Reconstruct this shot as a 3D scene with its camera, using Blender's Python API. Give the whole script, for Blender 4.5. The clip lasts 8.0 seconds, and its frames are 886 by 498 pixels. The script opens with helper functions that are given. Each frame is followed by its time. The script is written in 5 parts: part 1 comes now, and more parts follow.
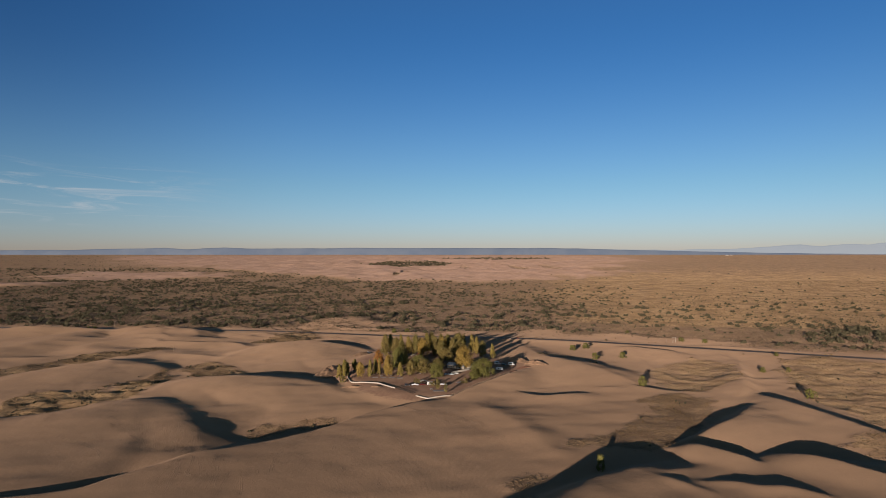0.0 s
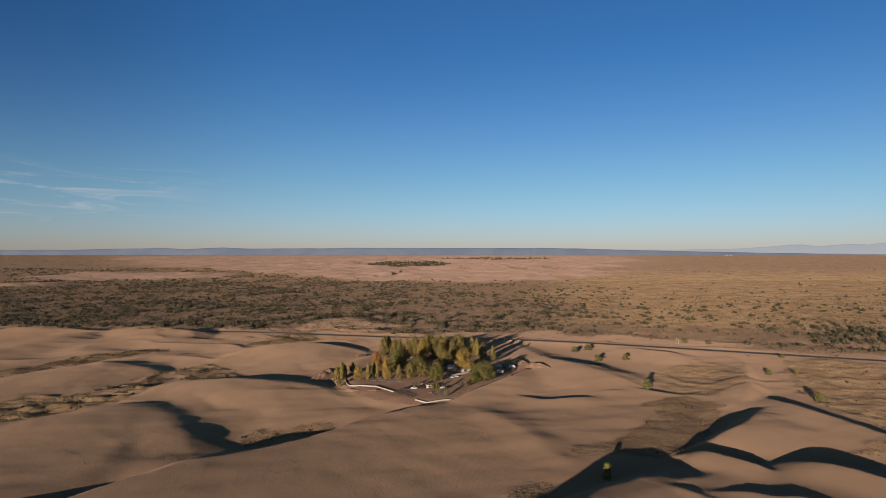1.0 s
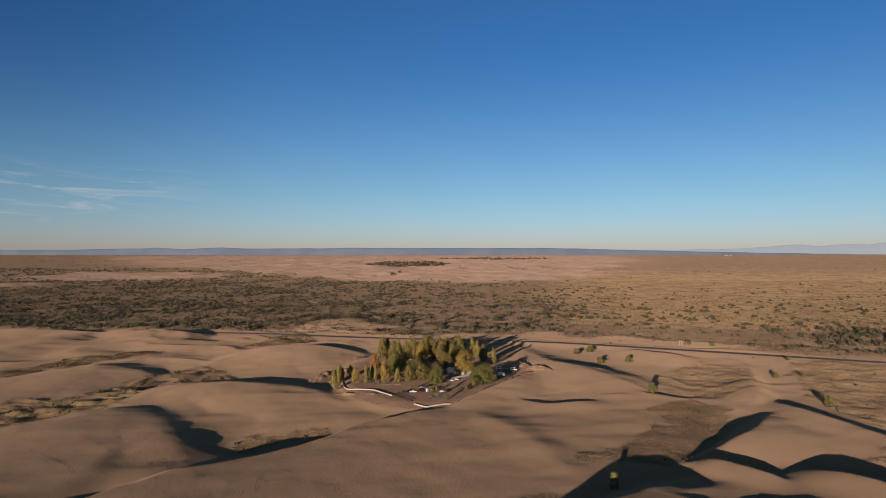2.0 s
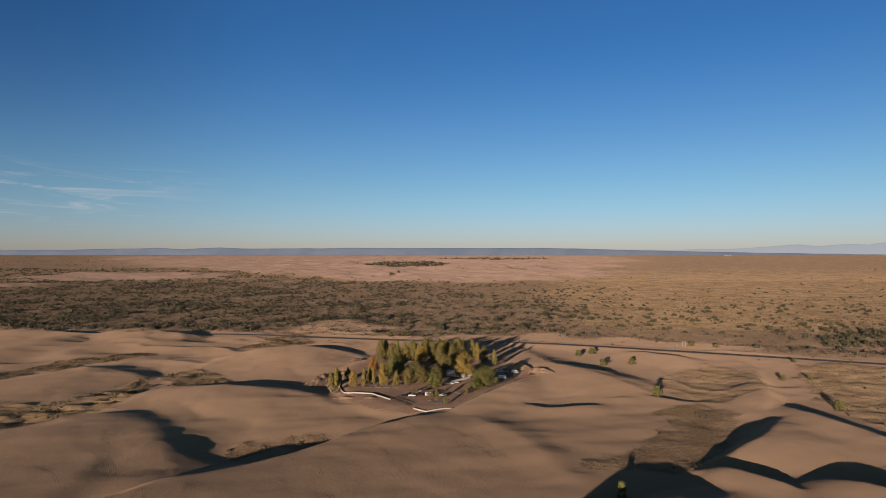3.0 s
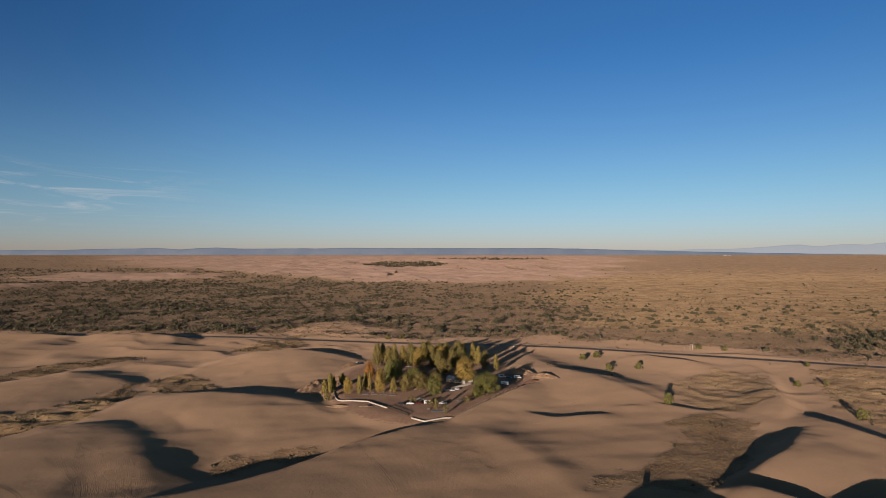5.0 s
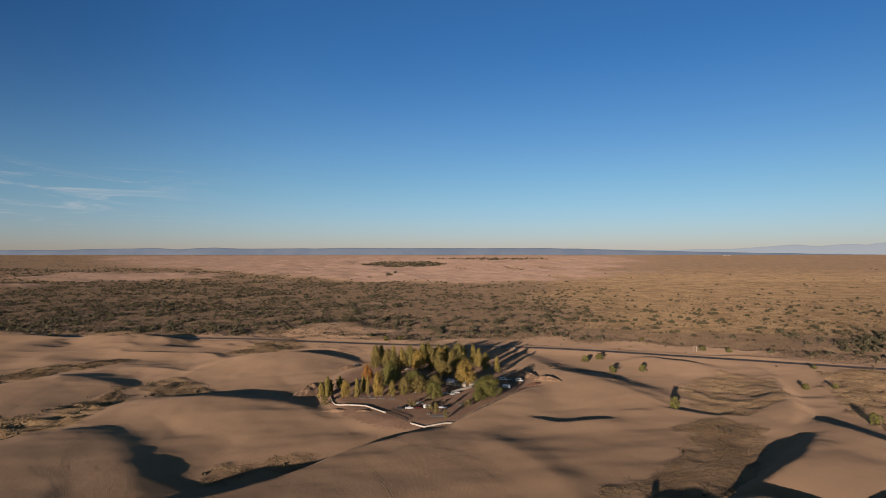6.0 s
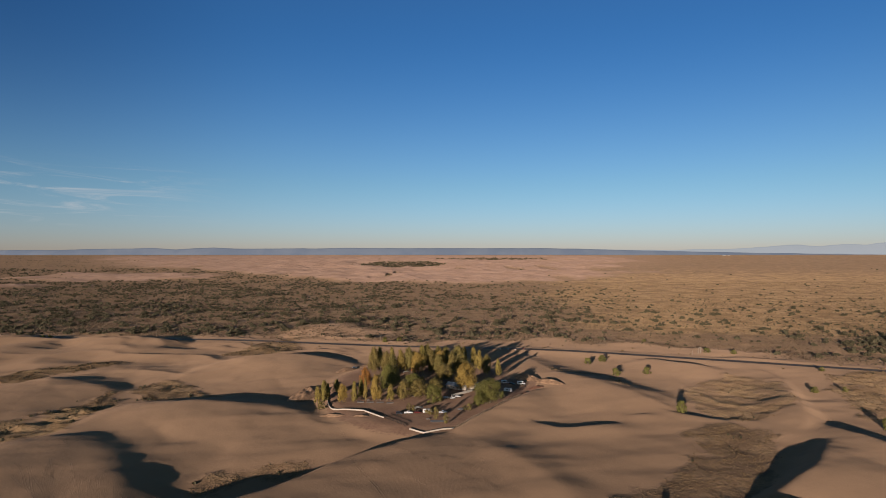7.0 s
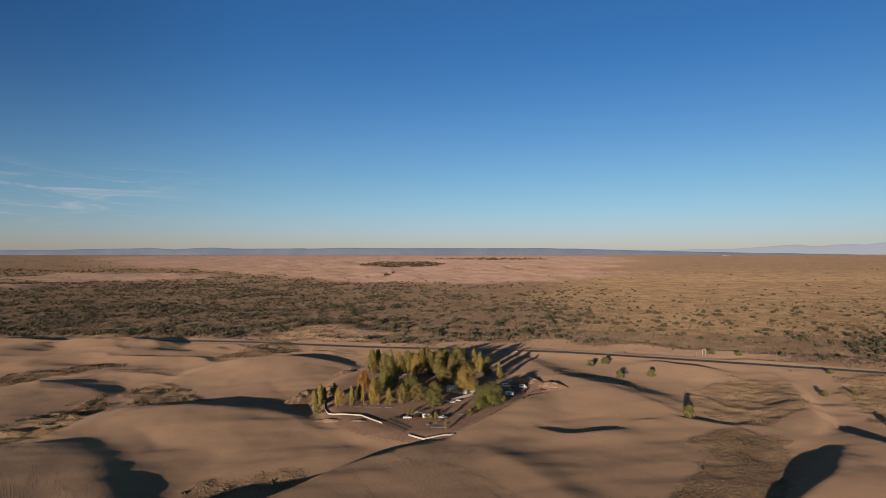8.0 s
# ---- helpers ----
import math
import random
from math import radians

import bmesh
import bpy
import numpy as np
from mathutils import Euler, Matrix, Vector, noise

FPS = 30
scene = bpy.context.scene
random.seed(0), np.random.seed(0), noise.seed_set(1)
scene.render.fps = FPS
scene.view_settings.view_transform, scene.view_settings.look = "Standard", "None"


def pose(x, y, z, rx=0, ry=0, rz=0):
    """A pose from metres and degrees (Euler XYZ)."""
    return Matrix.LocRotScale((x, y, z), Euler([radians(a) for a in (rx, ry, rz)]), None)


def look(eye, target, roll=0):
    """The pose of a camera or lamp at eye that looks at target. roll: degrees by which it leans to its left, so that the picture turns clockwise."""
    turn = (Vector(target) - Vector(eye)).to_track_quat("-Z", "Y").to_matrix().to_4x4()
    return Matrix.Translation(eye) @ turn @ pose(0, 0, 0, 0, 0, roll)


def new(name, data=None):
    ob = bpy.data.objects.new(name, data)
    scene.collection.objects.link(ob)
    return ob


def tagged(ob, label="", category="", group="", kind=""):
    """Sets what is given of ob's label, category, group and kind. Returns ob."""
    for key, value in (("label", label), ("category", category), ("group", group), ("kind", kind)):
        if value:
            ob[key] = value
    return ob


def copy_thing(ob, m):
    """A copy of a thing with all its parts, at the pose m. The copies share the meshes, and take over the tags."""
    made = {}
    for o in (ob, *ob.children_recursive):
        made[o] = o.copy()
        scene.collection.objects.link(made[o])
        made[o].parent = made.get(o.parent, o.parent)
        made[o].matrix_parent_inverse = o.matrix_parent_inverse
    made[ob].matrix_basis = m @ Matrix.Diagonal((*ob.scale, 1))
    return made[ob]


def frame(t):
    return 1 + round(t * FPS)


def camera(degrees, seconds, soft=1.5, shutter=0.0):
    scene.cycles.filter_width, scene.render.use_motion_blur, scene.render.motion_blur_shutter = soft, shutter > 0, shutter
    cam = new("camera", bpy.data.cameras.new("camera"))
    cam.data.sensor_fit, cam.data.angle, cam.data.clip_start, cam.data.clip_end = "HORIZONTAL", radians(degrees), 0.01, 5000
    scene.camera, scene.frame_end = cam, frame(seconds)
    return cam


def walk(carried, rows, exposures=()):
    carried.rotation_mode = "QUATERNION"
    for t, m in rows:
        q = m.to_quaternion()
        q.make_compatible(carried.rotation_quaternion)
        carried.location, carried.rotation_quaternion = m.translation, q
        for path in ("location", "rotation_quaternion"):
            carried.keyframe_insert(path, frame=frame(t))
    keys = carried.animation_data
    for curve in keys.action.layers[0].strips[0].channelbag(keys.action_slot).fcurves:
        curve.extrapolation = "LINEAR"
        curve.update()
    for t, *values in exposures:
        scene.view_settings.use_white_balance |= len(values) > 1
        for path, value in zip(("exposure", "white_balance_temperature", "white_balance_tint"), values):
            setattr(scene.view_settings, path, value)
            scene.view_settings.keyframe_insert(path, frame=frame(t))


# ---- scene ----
# ---------------------------------------------------------------- camera
cam = camera(73.7, 8.0, soft=0.7)
walk(cam, [
    (0, pose(0.000, 0.000, 105.000, 90.1166, 0, 0.0000)),
    (1, pose(-0.531, 11.512, 105.029, 90.1175, 0, -0.0932)),
    (2, pose(-1.070, 22.987, 105.029, 90.1190, 0, -0.1869)),
    (3, pose(-1.617, 34.460, 104.999, 90.1210, 0, -0.2810)),
    (4, pose(-2.172, 45.967, 104.940, 90.1237, 0, -0.3757)),
    (5, pose(-2.735, 57.543, 104.852, 90.1269, 0, -0.4708)),
    (6, pose(-3.306, 69.225, 104.735, 90.1308, 0, -0.5665)),
    (7, pose(-3.886, 81.048, 104.588, 90.1352, 0, -0.6626)),
    (8, pose(-4.473, 93.047, 104.412, 90.1402, 0, -0.7592)),
])
scene.view_settings.exposure = 1.15

# ---------------------------------------------------------------- sky and sun
SUN_AZ, SUN_EL = radians(22.4), radians(7.2)      # the shadows run forward and to the east
world = bpy.data.worlds.new("desert_sky")
scene.world = world
world.use_nodes = True
wt = world.node_tree
wt.nodes.clear()


def wn(kind, **inputs):
    n = wt.nodes.new(kind)
    for k, v in inputs.items():
        n.inputs[k].default_value = v
    return n


sky = wt.nodes.new("ShaderNodeTexSky")
sky.sky_type = "NISHITA"
sky.sun_disc = False
sky.sun_elevation = SUN_EL
sky.sun_rotation = math.pi + SUN_AZ
sky.altitude = 800
sky.air_density, sky.dust_density, sky.ozone_density = 1.0, 0.3, 4.0
# thin streaks of high cloud low in the western sky
tc = wt.nodes.new("ShaderNodeTexCoord")
sep = wt.nodes.new("ShaderNodeSeparateXYZ")
wt.links.new(tc.outputs["Generated"], sep.inputs[0])


def wmath(op, a, b=0.0):
    n = wt.nodes.new("ShaderNodeMath")
    n.operation = op
    for i, v in enumerate((a, b)):
        if isinstance(v, (int, float)):
            n.inputs[i].default_value = v
        else:
            wt.links.new(v, n.inputs[i])
    return n.outputs[0]


def wrange(v, a, b, c, d):
    n = wt.nodes.new("ShaderNodeMapRange")
    n.interpolation_type = "SMOOTHSTEP"
    wt.links.new(v, n.inputs[0])
    for i, x in enumerate((a, b, c, d)):
        n.inputs[i + 1].default_value = x
    return n.outputs[0]


az = wmath("DIVIDE", sep.outputs[0], wmath("MAXIMUM", sep.outputs[1], 0.05))
el = sep.outputs[2]
comb = wt.nodes.new("ShaderNodeCombineXYZ")
wt.links.new(wmath("MULTIPLY", az, 3.2), comb.inputs[0])
wt.links.new(wmath("MULTIPLY", wmath("ADD", wmath("ADD", el, 0.024), wmath("MULTIPLY", az, 0.03)), 42.0), comb.inputs[1])
cn = wn("ShaderNodeTexNoise", Scale=1.6, Detail=7.0, Roughness=0.62, Distortion=0.9)
wt.links.new(comb.outputs[0], cn.inputs["Vector"])
streak = wrange(cn.outputs["Fac"], 0.46, 0.72, 0.0, 1.0)
west = wrange(az, -0.30, -0.62, 0.0, 1.0)
low = wmath("MULTIPLY", wrange(el, 0.025, 0.06, 0.0, 1.0), wrange(el, 0.09, 0.145, 1.0, 0.0))
cloud = wmath("MULTIPLY", wmath("MULTIPLY", streak, west), wmath("MULTIPLY", low, 0.48))
mixc = wt.nodes.new("ShaderNodeMix")
mixc.data_type = "RGBA"
wt.links.new(cloud, mixc.inputs[0])
# the deep clear blue of dry desert air overhead, paling to the horizon
tint = wt.nodes.new("ShaderNodeMix")
tint.data_type = "RGBA"
low_tint = wt.nodes.new("ShaderNodeMix")
low_tint.data_type = "RGBA"
wt.links.new(wrange(el, -0.01, 0.12, 0.0, 1.0), low_tint.inputs[0])
low_tint.inputs[6].default_value = (1.22, 1.06, 1.34, 1)
low_tint.inputs[7].default_value = (1.23, 1.07, 1.03, 1)
wt.links.new(wrange(el, 0.04, 0.36, 0.0, 1.0), tint.inputs[0])
wt.links.new(low_tint.outputs[2], tint.inputs[6])
tint.inputs[7].default_value = (0.55, 0.80, 0.98, 1)
clear = wt.nodes.new("ShaderNodeMix")
clear.data_type, clear.blend_type = "RGBA", "MULTIPLY"
clear.inputs[0].default_value = 1.0
wt.links.new(sky.outputs[0], clear.inputs[6])
zenith = wt.nodes.new("ShaderNodeMix")
zenith.data_type = "RGBA"
wt.links.new(wrange(el, 0.36, 0.75, 0.0, 1.0), zenith.inputs[0])
wt.links.new(tint.outputs[2], zenith.inputs[6])
zenith.inputs[7].default_value = (0.92, 0.72, 0.52, 1)
wt.links.new(zenith.outputs[2], clear.inputs[7])
# warm haze in the half of the sky that holds the low sun, a deeper blue to the north-west
warm = wt.nodes.new("ShaderNodeMix")
warm.data_type, warm.blend_type = "RGBA", "MULTIPLY"
wt.links.new(wrange(sep.outputs[1], 0.25, -0.6, 0.0, 1.0), warm.inputs[0])
wt.links.new(clear.outputs[2], warm.inputs[6])
warm.inputs[7].default_value = (1.25, 0.88, 0.60, 1)
deep = wt.nodes.new("ShaderNodeMix")
deep.data_type, deep.blend_type = "RGBA", "MULTIPLY"
wt.links.new(wmath("MULTIPLY", wrange(sep.outputs[0], -0.22, -0.62, 0.0, 1.0), wrange(el, 0.0, 0.35, 0.25, 1.0)), deep.inputs[0])
wt.links.new(warm.outputs[2], deep.inputs[6])
deep.inputs[7].default_value = (0.72, 0.72, 0.76, 1)
wt.links.new(deep.outputs[2], mixc.inputs[6])
mixc.inputs[7].default_value = (4.6, 4.5, 4.6, 1)
bg = wt.nodes.new("ShaderNodeBackground")
bg.inputs[1].default_value = 0.056
wt.links.new(mixc.outputs[2], bg.inputs[0])
wo = wt.nodes.new("ShaderNodeOutputWorld")
wt.links.new(bg.outputs[0], wo.inputs[0])

sun_data = bpy.data.lights.new("sun", "SUN")
sun_data.energy = 2.22
sun_data.angle = radians(0.53)
sun_data.color = (0.985, 0.812, 0.705)
sun = new("sun", sun_data)
sun.matrix_world = look((0, 0, 400), (math.sin(SUN_AZ) * 1000, math.cos(SUN_AZ) * 1000, 400 - 1000 * math.tan(SUN_EL)))

# ---------------------------------------------------------------- small helpers
RNG = np.random.default_rng(7)
TABLE = RNG.random((256, 256))


def vnoise(x, y):
    """Smooth value noise in 0..1, one cell a unit."""
    x, y = np.asarray(x, float), np.asarray(y, float)
    xi, yi = np.floor(x).astype(int), np.floor(y).astype(int)
    u, v = x - xi, y - yi
    u, v = u * u * (3 - 2 * u), v * v * (3 - 2 * v)
    a, b = TABLE[xi & 255, yi & 255], TABLE[(xi + 1) & 255, yi & 255]
    c, d = TABLE[xi & 255, (yi + 1) & 255], TABLE[(xi + 1) & 255, (yi + 1) & 255]
    return (a * (1 - u) + b * u) * (1 - v) + (c * (1 - u) + d * u) * v


def fbm(x, y, octaves=4):
    s, k, n = 0.0, 0.5, 0.0
    for i in range(octaves):
        s = s + k * vnoise(x * 2 ** i + 17.3 * i, y * 2 ** i + 5.7 * i)
        n += k
        k *= 0.5
    return s / n


def step(a, b, v):
    w = np.clip((v - a) / (b - a), 0, 1)
    return w * w * (3 - 2 * w)


def spline(points, per=6):
    """A smooth line through a few points."""
    p = [Vector(q) for q in points]
    out = []
    for i in range(len(p) - 1):
        a, b, c, d = p[max(i - 1, 0)], p[i], p[i + 1], p[min(i + 2, len(p) - 1)]
        for j in range(per):
            s = j / per
            out.append(0.5 * ((2 * b) + (c - a) * s + (2 * a - 5 * b + 4 * c - d) * s * s + (3 * b - a - 3 * c + d) * s ** 3))
    out.append(p[-1])
    return out


def line_distance(x, y, line):
    """Distance to a line, the side (+1 left of its way) and the height along it."""
    near, side, zc, total = np.full(x.shape, 1e18), np.zeros(x.shape), np.zeros(x.shape), np.zeros(x.shape)
    for a, b in zip(line[:-1], line[1:]):
        dx, dy = b[0] - a[0], b[1] - a[1]
        long = math.hypot(dx, dy) + 1e-9
        k = np.clip(((x - a[0]) * dx + (y - a[1]) * dy) / long ** 2, 0, 1)
        ex, ey = x - a[0] - k * dx, y - a[1] - k * dy
        d2 = ex * ex + ey * ey + 1e-4
        near = np.minimum(near, d2)
        w = long / d2 ** 2.5
        total += w
        side += w * (dx * ey - dy * ex) / (long * np.sqrt(d2))
        if len(a) > 2:
            zc += w * (a[2] + k * (b[2] - a[2]))
    return np.sqrt(near), side / total, zc / total


def mesh_object(name, verts, faces, material=None, smooth=False, parent=None):
    me = bpy.data.meshes.new(name)
    verts, faces = np.asarray(verts, np.float32), np.asarray(faces, np.int32)
    k = faces.shape[1]
    me.vertices.add(len(verts))
    me.vertices.foreach_set("co", verts.ravel())
    me.loops.add(faces.size)
    me.loops.foreach_set("vertex_index", faces.ravel())
    me.polygons.add(len(faces))
    me.polygons.foreach_set("loop_start", np.arange(len(faces), dtype=np.int32) * k)
    if smooth:
        me.polygons.foreach_set("use_smooth", np.ones(len(faces), bool))
    me.update(calc_edges=True)
    if material:
        me.materials.append(material)
    ob = new(name, me)
    if parent:
        ob.parent = parent
    return ob


def part(name, bm, material, parent, label="", smooth=False):
    me = bpy.data.meshes.new(name)
    if smooth:
        for f in bm.faces:
            f.smooth = True
    bm.to_mesh(me)
    bm.free()
    me.materials.append(material)
    ob = new(name, me)
    ob.parent = parent
    if label:
        ob["label"] = label
    return ob


def box(sx, sy, sz, at=(0, 0, 0), bevel=0.0, bm=None):
    """A box standing on z = at.z, into bm or a bmesh of its own."""
    bm = bm or bmesh.new()
    r = bmesh.ops.create_cube(bm, size=1, matrix=Matrix.Translation((at[0], at[1], at[2] + sz / 2)) @ Matrix.Diagonal((sx, sy, sz, 1)))
    if bevel:
        es = list({e for v in r["verts"] for e in v.link_edges})
        bmesh.ops.bevel(bm, geom=es, offset=bevel, segments=1, affect="EDGES", profile=0.5)
    return bm


def tube(r1, r2, a, b, sides=8, bm=None):
    bm = bm or bmesh.new()
    a, b = Vector(a), Vector(b)
    m = (b - a).to_track_quat("Z", "Y").to_matrix().to_4x4()
    bmesh.ops.create_cone(bm, cap_ends=True, segments=sides, radius1=r1, radius2=r2, depth=(b - a).length,
                          matrix=Matrix.Translation((a + b) / 2) @ m)
    return bm


def prism(outline, width, bm=None, bevel=0.0):
    """A side outline in x, z pushed out to both sides along y."""
    bm = bm or bmesh.new()
    vs = [bm.verts.new((x, -width / 2, z)) for x, z in outline]
    f = bm.faces.new(vs)
    r = bmesh.ops.extrude_face_region(bm, geom=[f])
    bmesh.ops.translate(bm, vec=(0, width, 0), verts=[v for v in r["geom"] if isinstance(v, bmesh.types.BMVert)])
    bmesh.ops.recalc_face_normals(bm, faces=bm.faces)
    if bevel:
        bmesh.ops.bevel(bm, geom=list(bm.edges), offset=bevel, segments=2, affect="EDGES", profile=0.6)
    return bm


# ---------------------------------------------------------------- materials
def material(name, rough=0.8, metal=0.0):
    m = bpy.data.materials.new(name)
    m.use_nodes = True
    b = m.node_tree.nodes["Principled BSDF"]
    b.inputs["Roughness"].default_value = rough
    b.inputs["Metallic"].default_value = metal
    b.inputs["Specular IOR Level"].default_value = 0.3
    return m, m.node_tree, b


def node(nt, kind, **inputs):
    n = nt.nodes.new(kind)
    for k, v in inputs.items():
        n.inputs[k].default_value = v
    return n


def mix(nt, fac, a, b, mode="MIX"):
    n = nt.nodes.new("ShaderNodeMix")
    n.data_type = "RGBA"
    n.blend_type = mode
    for i, v in ((0, fac), (6, a), (7, b)):
        if isinstance(v, (int, float)):
            n.inputs[i].default_value = v
        elif isinstance(v, tuple):
            n.inputs[i].default_value = (*v[:3], 1)
        else:
            nt.links.new(v, n.inputs[i])
    return n.outputs[2]


def ramp(nt, v, a, b, c=0.0, d=1.0):
    n = nt.nodes.new("ShaderNodeMapRange")
    n.interpolation_type = "SMOOTHSTEP"
    nt.links.new(v, n.inputs[0])
    for i, x in enumerate((a, b, c, d)):
        n.inputs[i + 1].default_value = x
    return n.outputs[0]


def calc(nt, op, a, b=0.0):
    n = nt.nodes.new("ShaderNodeMath")
    n.operation = op
    for i, v in enumerate((a, b)):
        if isinstance(v, (int, float)):
            n.inputs[i].default_value = v
        else:
            nt.links.new(v, n.inputs[i])
    return n.outputs[0]


def noise_of(nt, scale, detail=4.0, rough=0.55, vector=None, distortion=0.0):
    n = node(nt, "ShaderNodeTexNoise", Scale=scale, Detail=detail, Roughness=rough, Distortion=distortion)
    if vector is None:
        g = nt.nodes.new("ShaderNodeNewGeometry")
        vector = g.outputs["Position"]
    nt.links.new(vector, n.inputs["Vector"])
    return n.outputs["Fac"]


def bump(nt, bsdf, height, strength, distance):
    n = node(nt, "ShaderNodeBump", Strength=strength, Distance=distance)
    nt.links.new(height, n.inputs["Height"])
    nt.links.new(n.outputs[0], bsdf.inputs["Normal"])


def plain(name, colour, rough=0.7, metal=0.0, spread=0.25, scale=1.5, grain=12.0, local=True):
    """Paint, plaster, metal and the like: two scales of variation round one colour."""
    m, nt, b = material(name, rough, metal)
    v = None
    if local:
        v = nt.nodes.new("ShaderNodeTexCoord").outputs["Object"]
    n1, n2 = noise_of(nt, scale, 4, 0.6, v), noise_of(nt, grain, 3, 0.6, v)
    dark = tuple(c * (1 - spread) for c in colour)
    light = tuple(min(1, c * (1 + spread * 0.6)) for c in colour)
    c = mix(nt, ramp(nt, n1, 0.3, 0.7), dark, light)
    c = mix(nt, calc(nt, "MULTIPLY", n2, 0.3), c, dark)
    nt.links.new(c, b.inputs["Base Color"])
    bump(nt, b, n2, 0.25, 0.02)
    return m


def leafy(name, dark, light, turning=None):
    """Foliage that varies clump by clump and from plant to plant."""
    m, nt, b = material(name, 0.75)
    g = nt.nodes.new("ShaderNodeNewGeometry")
    o = nt.nodes.new("ShaderNodeObjectInfo")
    c = mix(nt, g.outputs["Random Per Island"], dark, light)
    n = noise_of(nt, 0.35, 3)
    c = mix(nt, ramp(nt, n, 0.35, 0.65, 0.0, 0.6), c, light)
    c = mix(nt, calc(nt, "MULTIPLY", o.outputs["Random"], 0.35), c, turning or dark)
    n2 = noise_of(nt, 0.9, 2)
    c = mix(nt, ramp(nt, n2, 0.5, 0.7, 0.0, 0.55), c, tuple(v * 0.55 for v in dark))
    nt.links.new(c, b.inputs["Base Color"])
    b.inputs["Specular IOR Level"].default_value = 0.15
    return m


# ground: sand, dry scrub soil and grass, by two attributes laid on the sheet
M_GROUND, nt, b = material("sand_and_scrub", 0.95)
b.inputs["Specular IOR Level"].default_value = 0.1
b.inputs["Diffuse Roughness"].default_value = 1.0
at = nt.nodes.new("ShaderNodeAttribute")
at.attribute_name = "scrub"
at2 = nt.nodes.new("ShaderNodeAttribute")
at2.attribute_name = "grass"
n_big, n_mid = noise_of(nt, 0.006, 4), noise_of(nt, 0.05, 5)
n_fine, n_grit = noise_of(nt, 0.5, 4, 0.65), noise_of(nt, 3.0, 3, 0.6)
sand = mix(nt, ramp(nt, n_big, 0.35, 0.65), (0.275, 0.180, 0.112), (0.33, 0.216, 0.134))
sand = mix(nt, ramp(nt, n_mid, 0.4, 0.75, 0.0, 0.5), sand, (0.24, 0.158, 0.101))
sand = mix(nt, ramp(nt, n_grit, 0.45, 0.7, 0.0, 0.18), sand, (0.19, 0.13, 0.085))
soil = mix(nt, ramp(nt, n_mid, 0.35, 0.65), (0.205, 0.130, 0.078), (0.28, 0.185, 0.112))
soil = mix(nt, ramp(nt, n_fine, 0.45, 0.68, 0.0, 0.7), soil, (0.14, 0.10, 0.062))
n_wide = noise_of(nt, 0.016, 6, 0.7)
soil = mix(nt, ramp(nt, n_wide, 0.45, 0.62, 0.0, 0.55), soil, (0.15, 0.103, 0.063))
soil = mix(nt, ramp(nt, n_grit, 0.5, 0.7, 0.0, 0.6), soil, (0.27, 0.195, 0.11))
straw = mix(nt, ramp(nt, n_mid, 0.35, 0.65), (0.315, 0.204, 0.108), (0.40, 0.268, 0.145))
straw = mix(nt, ramp(nt, n_wide, 0.47, 0.60, 0.0, 0.75), straw, (0.185, 0.115, 0.062))
straw = mix(nt, ramp(nt, n_fine, 0.45, 0.65, 0.0, 0.7), straw, (0.20, 0.14, 0.07))
edge = calc(nt, "ADD", at.outputs["Fac"], calc(nt, "MULTIPLY", calc(nt, "SUBTRACT", n_fine, 0.5), 0.7))
c = mix(nt, ramp(nt, edge, 0.35, 0.65), sand, soil)
at3 = nt.nodes.new("ShaderNodeAttribute")
at3.attribute_name = "yard"
# pinkish sand of the far dunes, with distance haze painted over the plain
at4 = nt.nodes.new("ShaderNodeAttribute")
at4.attribute_name = "rosy_sand_haze"
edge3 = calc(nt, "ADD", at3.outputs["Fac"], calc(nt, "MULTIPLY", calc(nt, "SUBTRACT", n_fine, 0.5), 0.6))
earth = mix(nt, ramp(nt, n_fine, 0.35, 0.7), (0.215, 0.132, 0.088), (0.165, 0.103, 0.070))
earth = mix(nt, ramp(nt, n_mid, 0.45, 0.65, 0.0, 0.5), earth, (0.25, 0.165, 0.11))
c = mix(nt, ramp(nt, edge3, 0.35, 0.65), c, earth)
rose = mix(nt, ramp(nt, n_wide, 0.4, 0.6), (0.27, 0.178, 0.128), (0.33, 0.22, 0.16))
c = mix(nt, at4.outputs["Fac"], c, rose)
edge2 = calc(nt, "ADD", at2.outputs["Fac"], calc(nt, "MULTIPLY", calc(nt, "SUBTRACT", n_mid, 0.5), 0.8))
c = mix(nt, ramp(nt, edge2, 0.3, 0.75), c, straw)
nt.links.new(c, b.inputs["Base Color"])
# wind ripples and wheel-worn unevenness on the sand, lumps in the scrub
wv = node(nt, "ShaderNodeTexWave", Scale=0.55, Distortion=5.0, Detail=3.0)
geo = nt.nodes.new("ShaderNodeNewGeometry")
nt.links.new(geo.outputs["Position"], wv.inputs["Vector"])
h = calc(nt, "ADD", calc(nt, "MULTIPLY", wv.outputs["Fac"], 0.018), calc(nt, "ADD", calc(nt, "MULTIPLY", n_fine, 0.25), calc(nt, "MULTIPLY", n_grit, 0.06)))
h = calc(nt, "ADD", h, calc(nt, "MULTIPLY", calc(nt, "MULTIPLY", n_fine, at.outputs["Fac"]), 2.2))
h = calc(nt, "ADD", h, calc(nt, "MULTIPLY", calc(nt, "MULTIPLY", noise_of(nt, 0.02, 4, 0.6), at4.outputs["Fac"]), 26.0))
bump(nt, b, h, 0.5, 0.8)

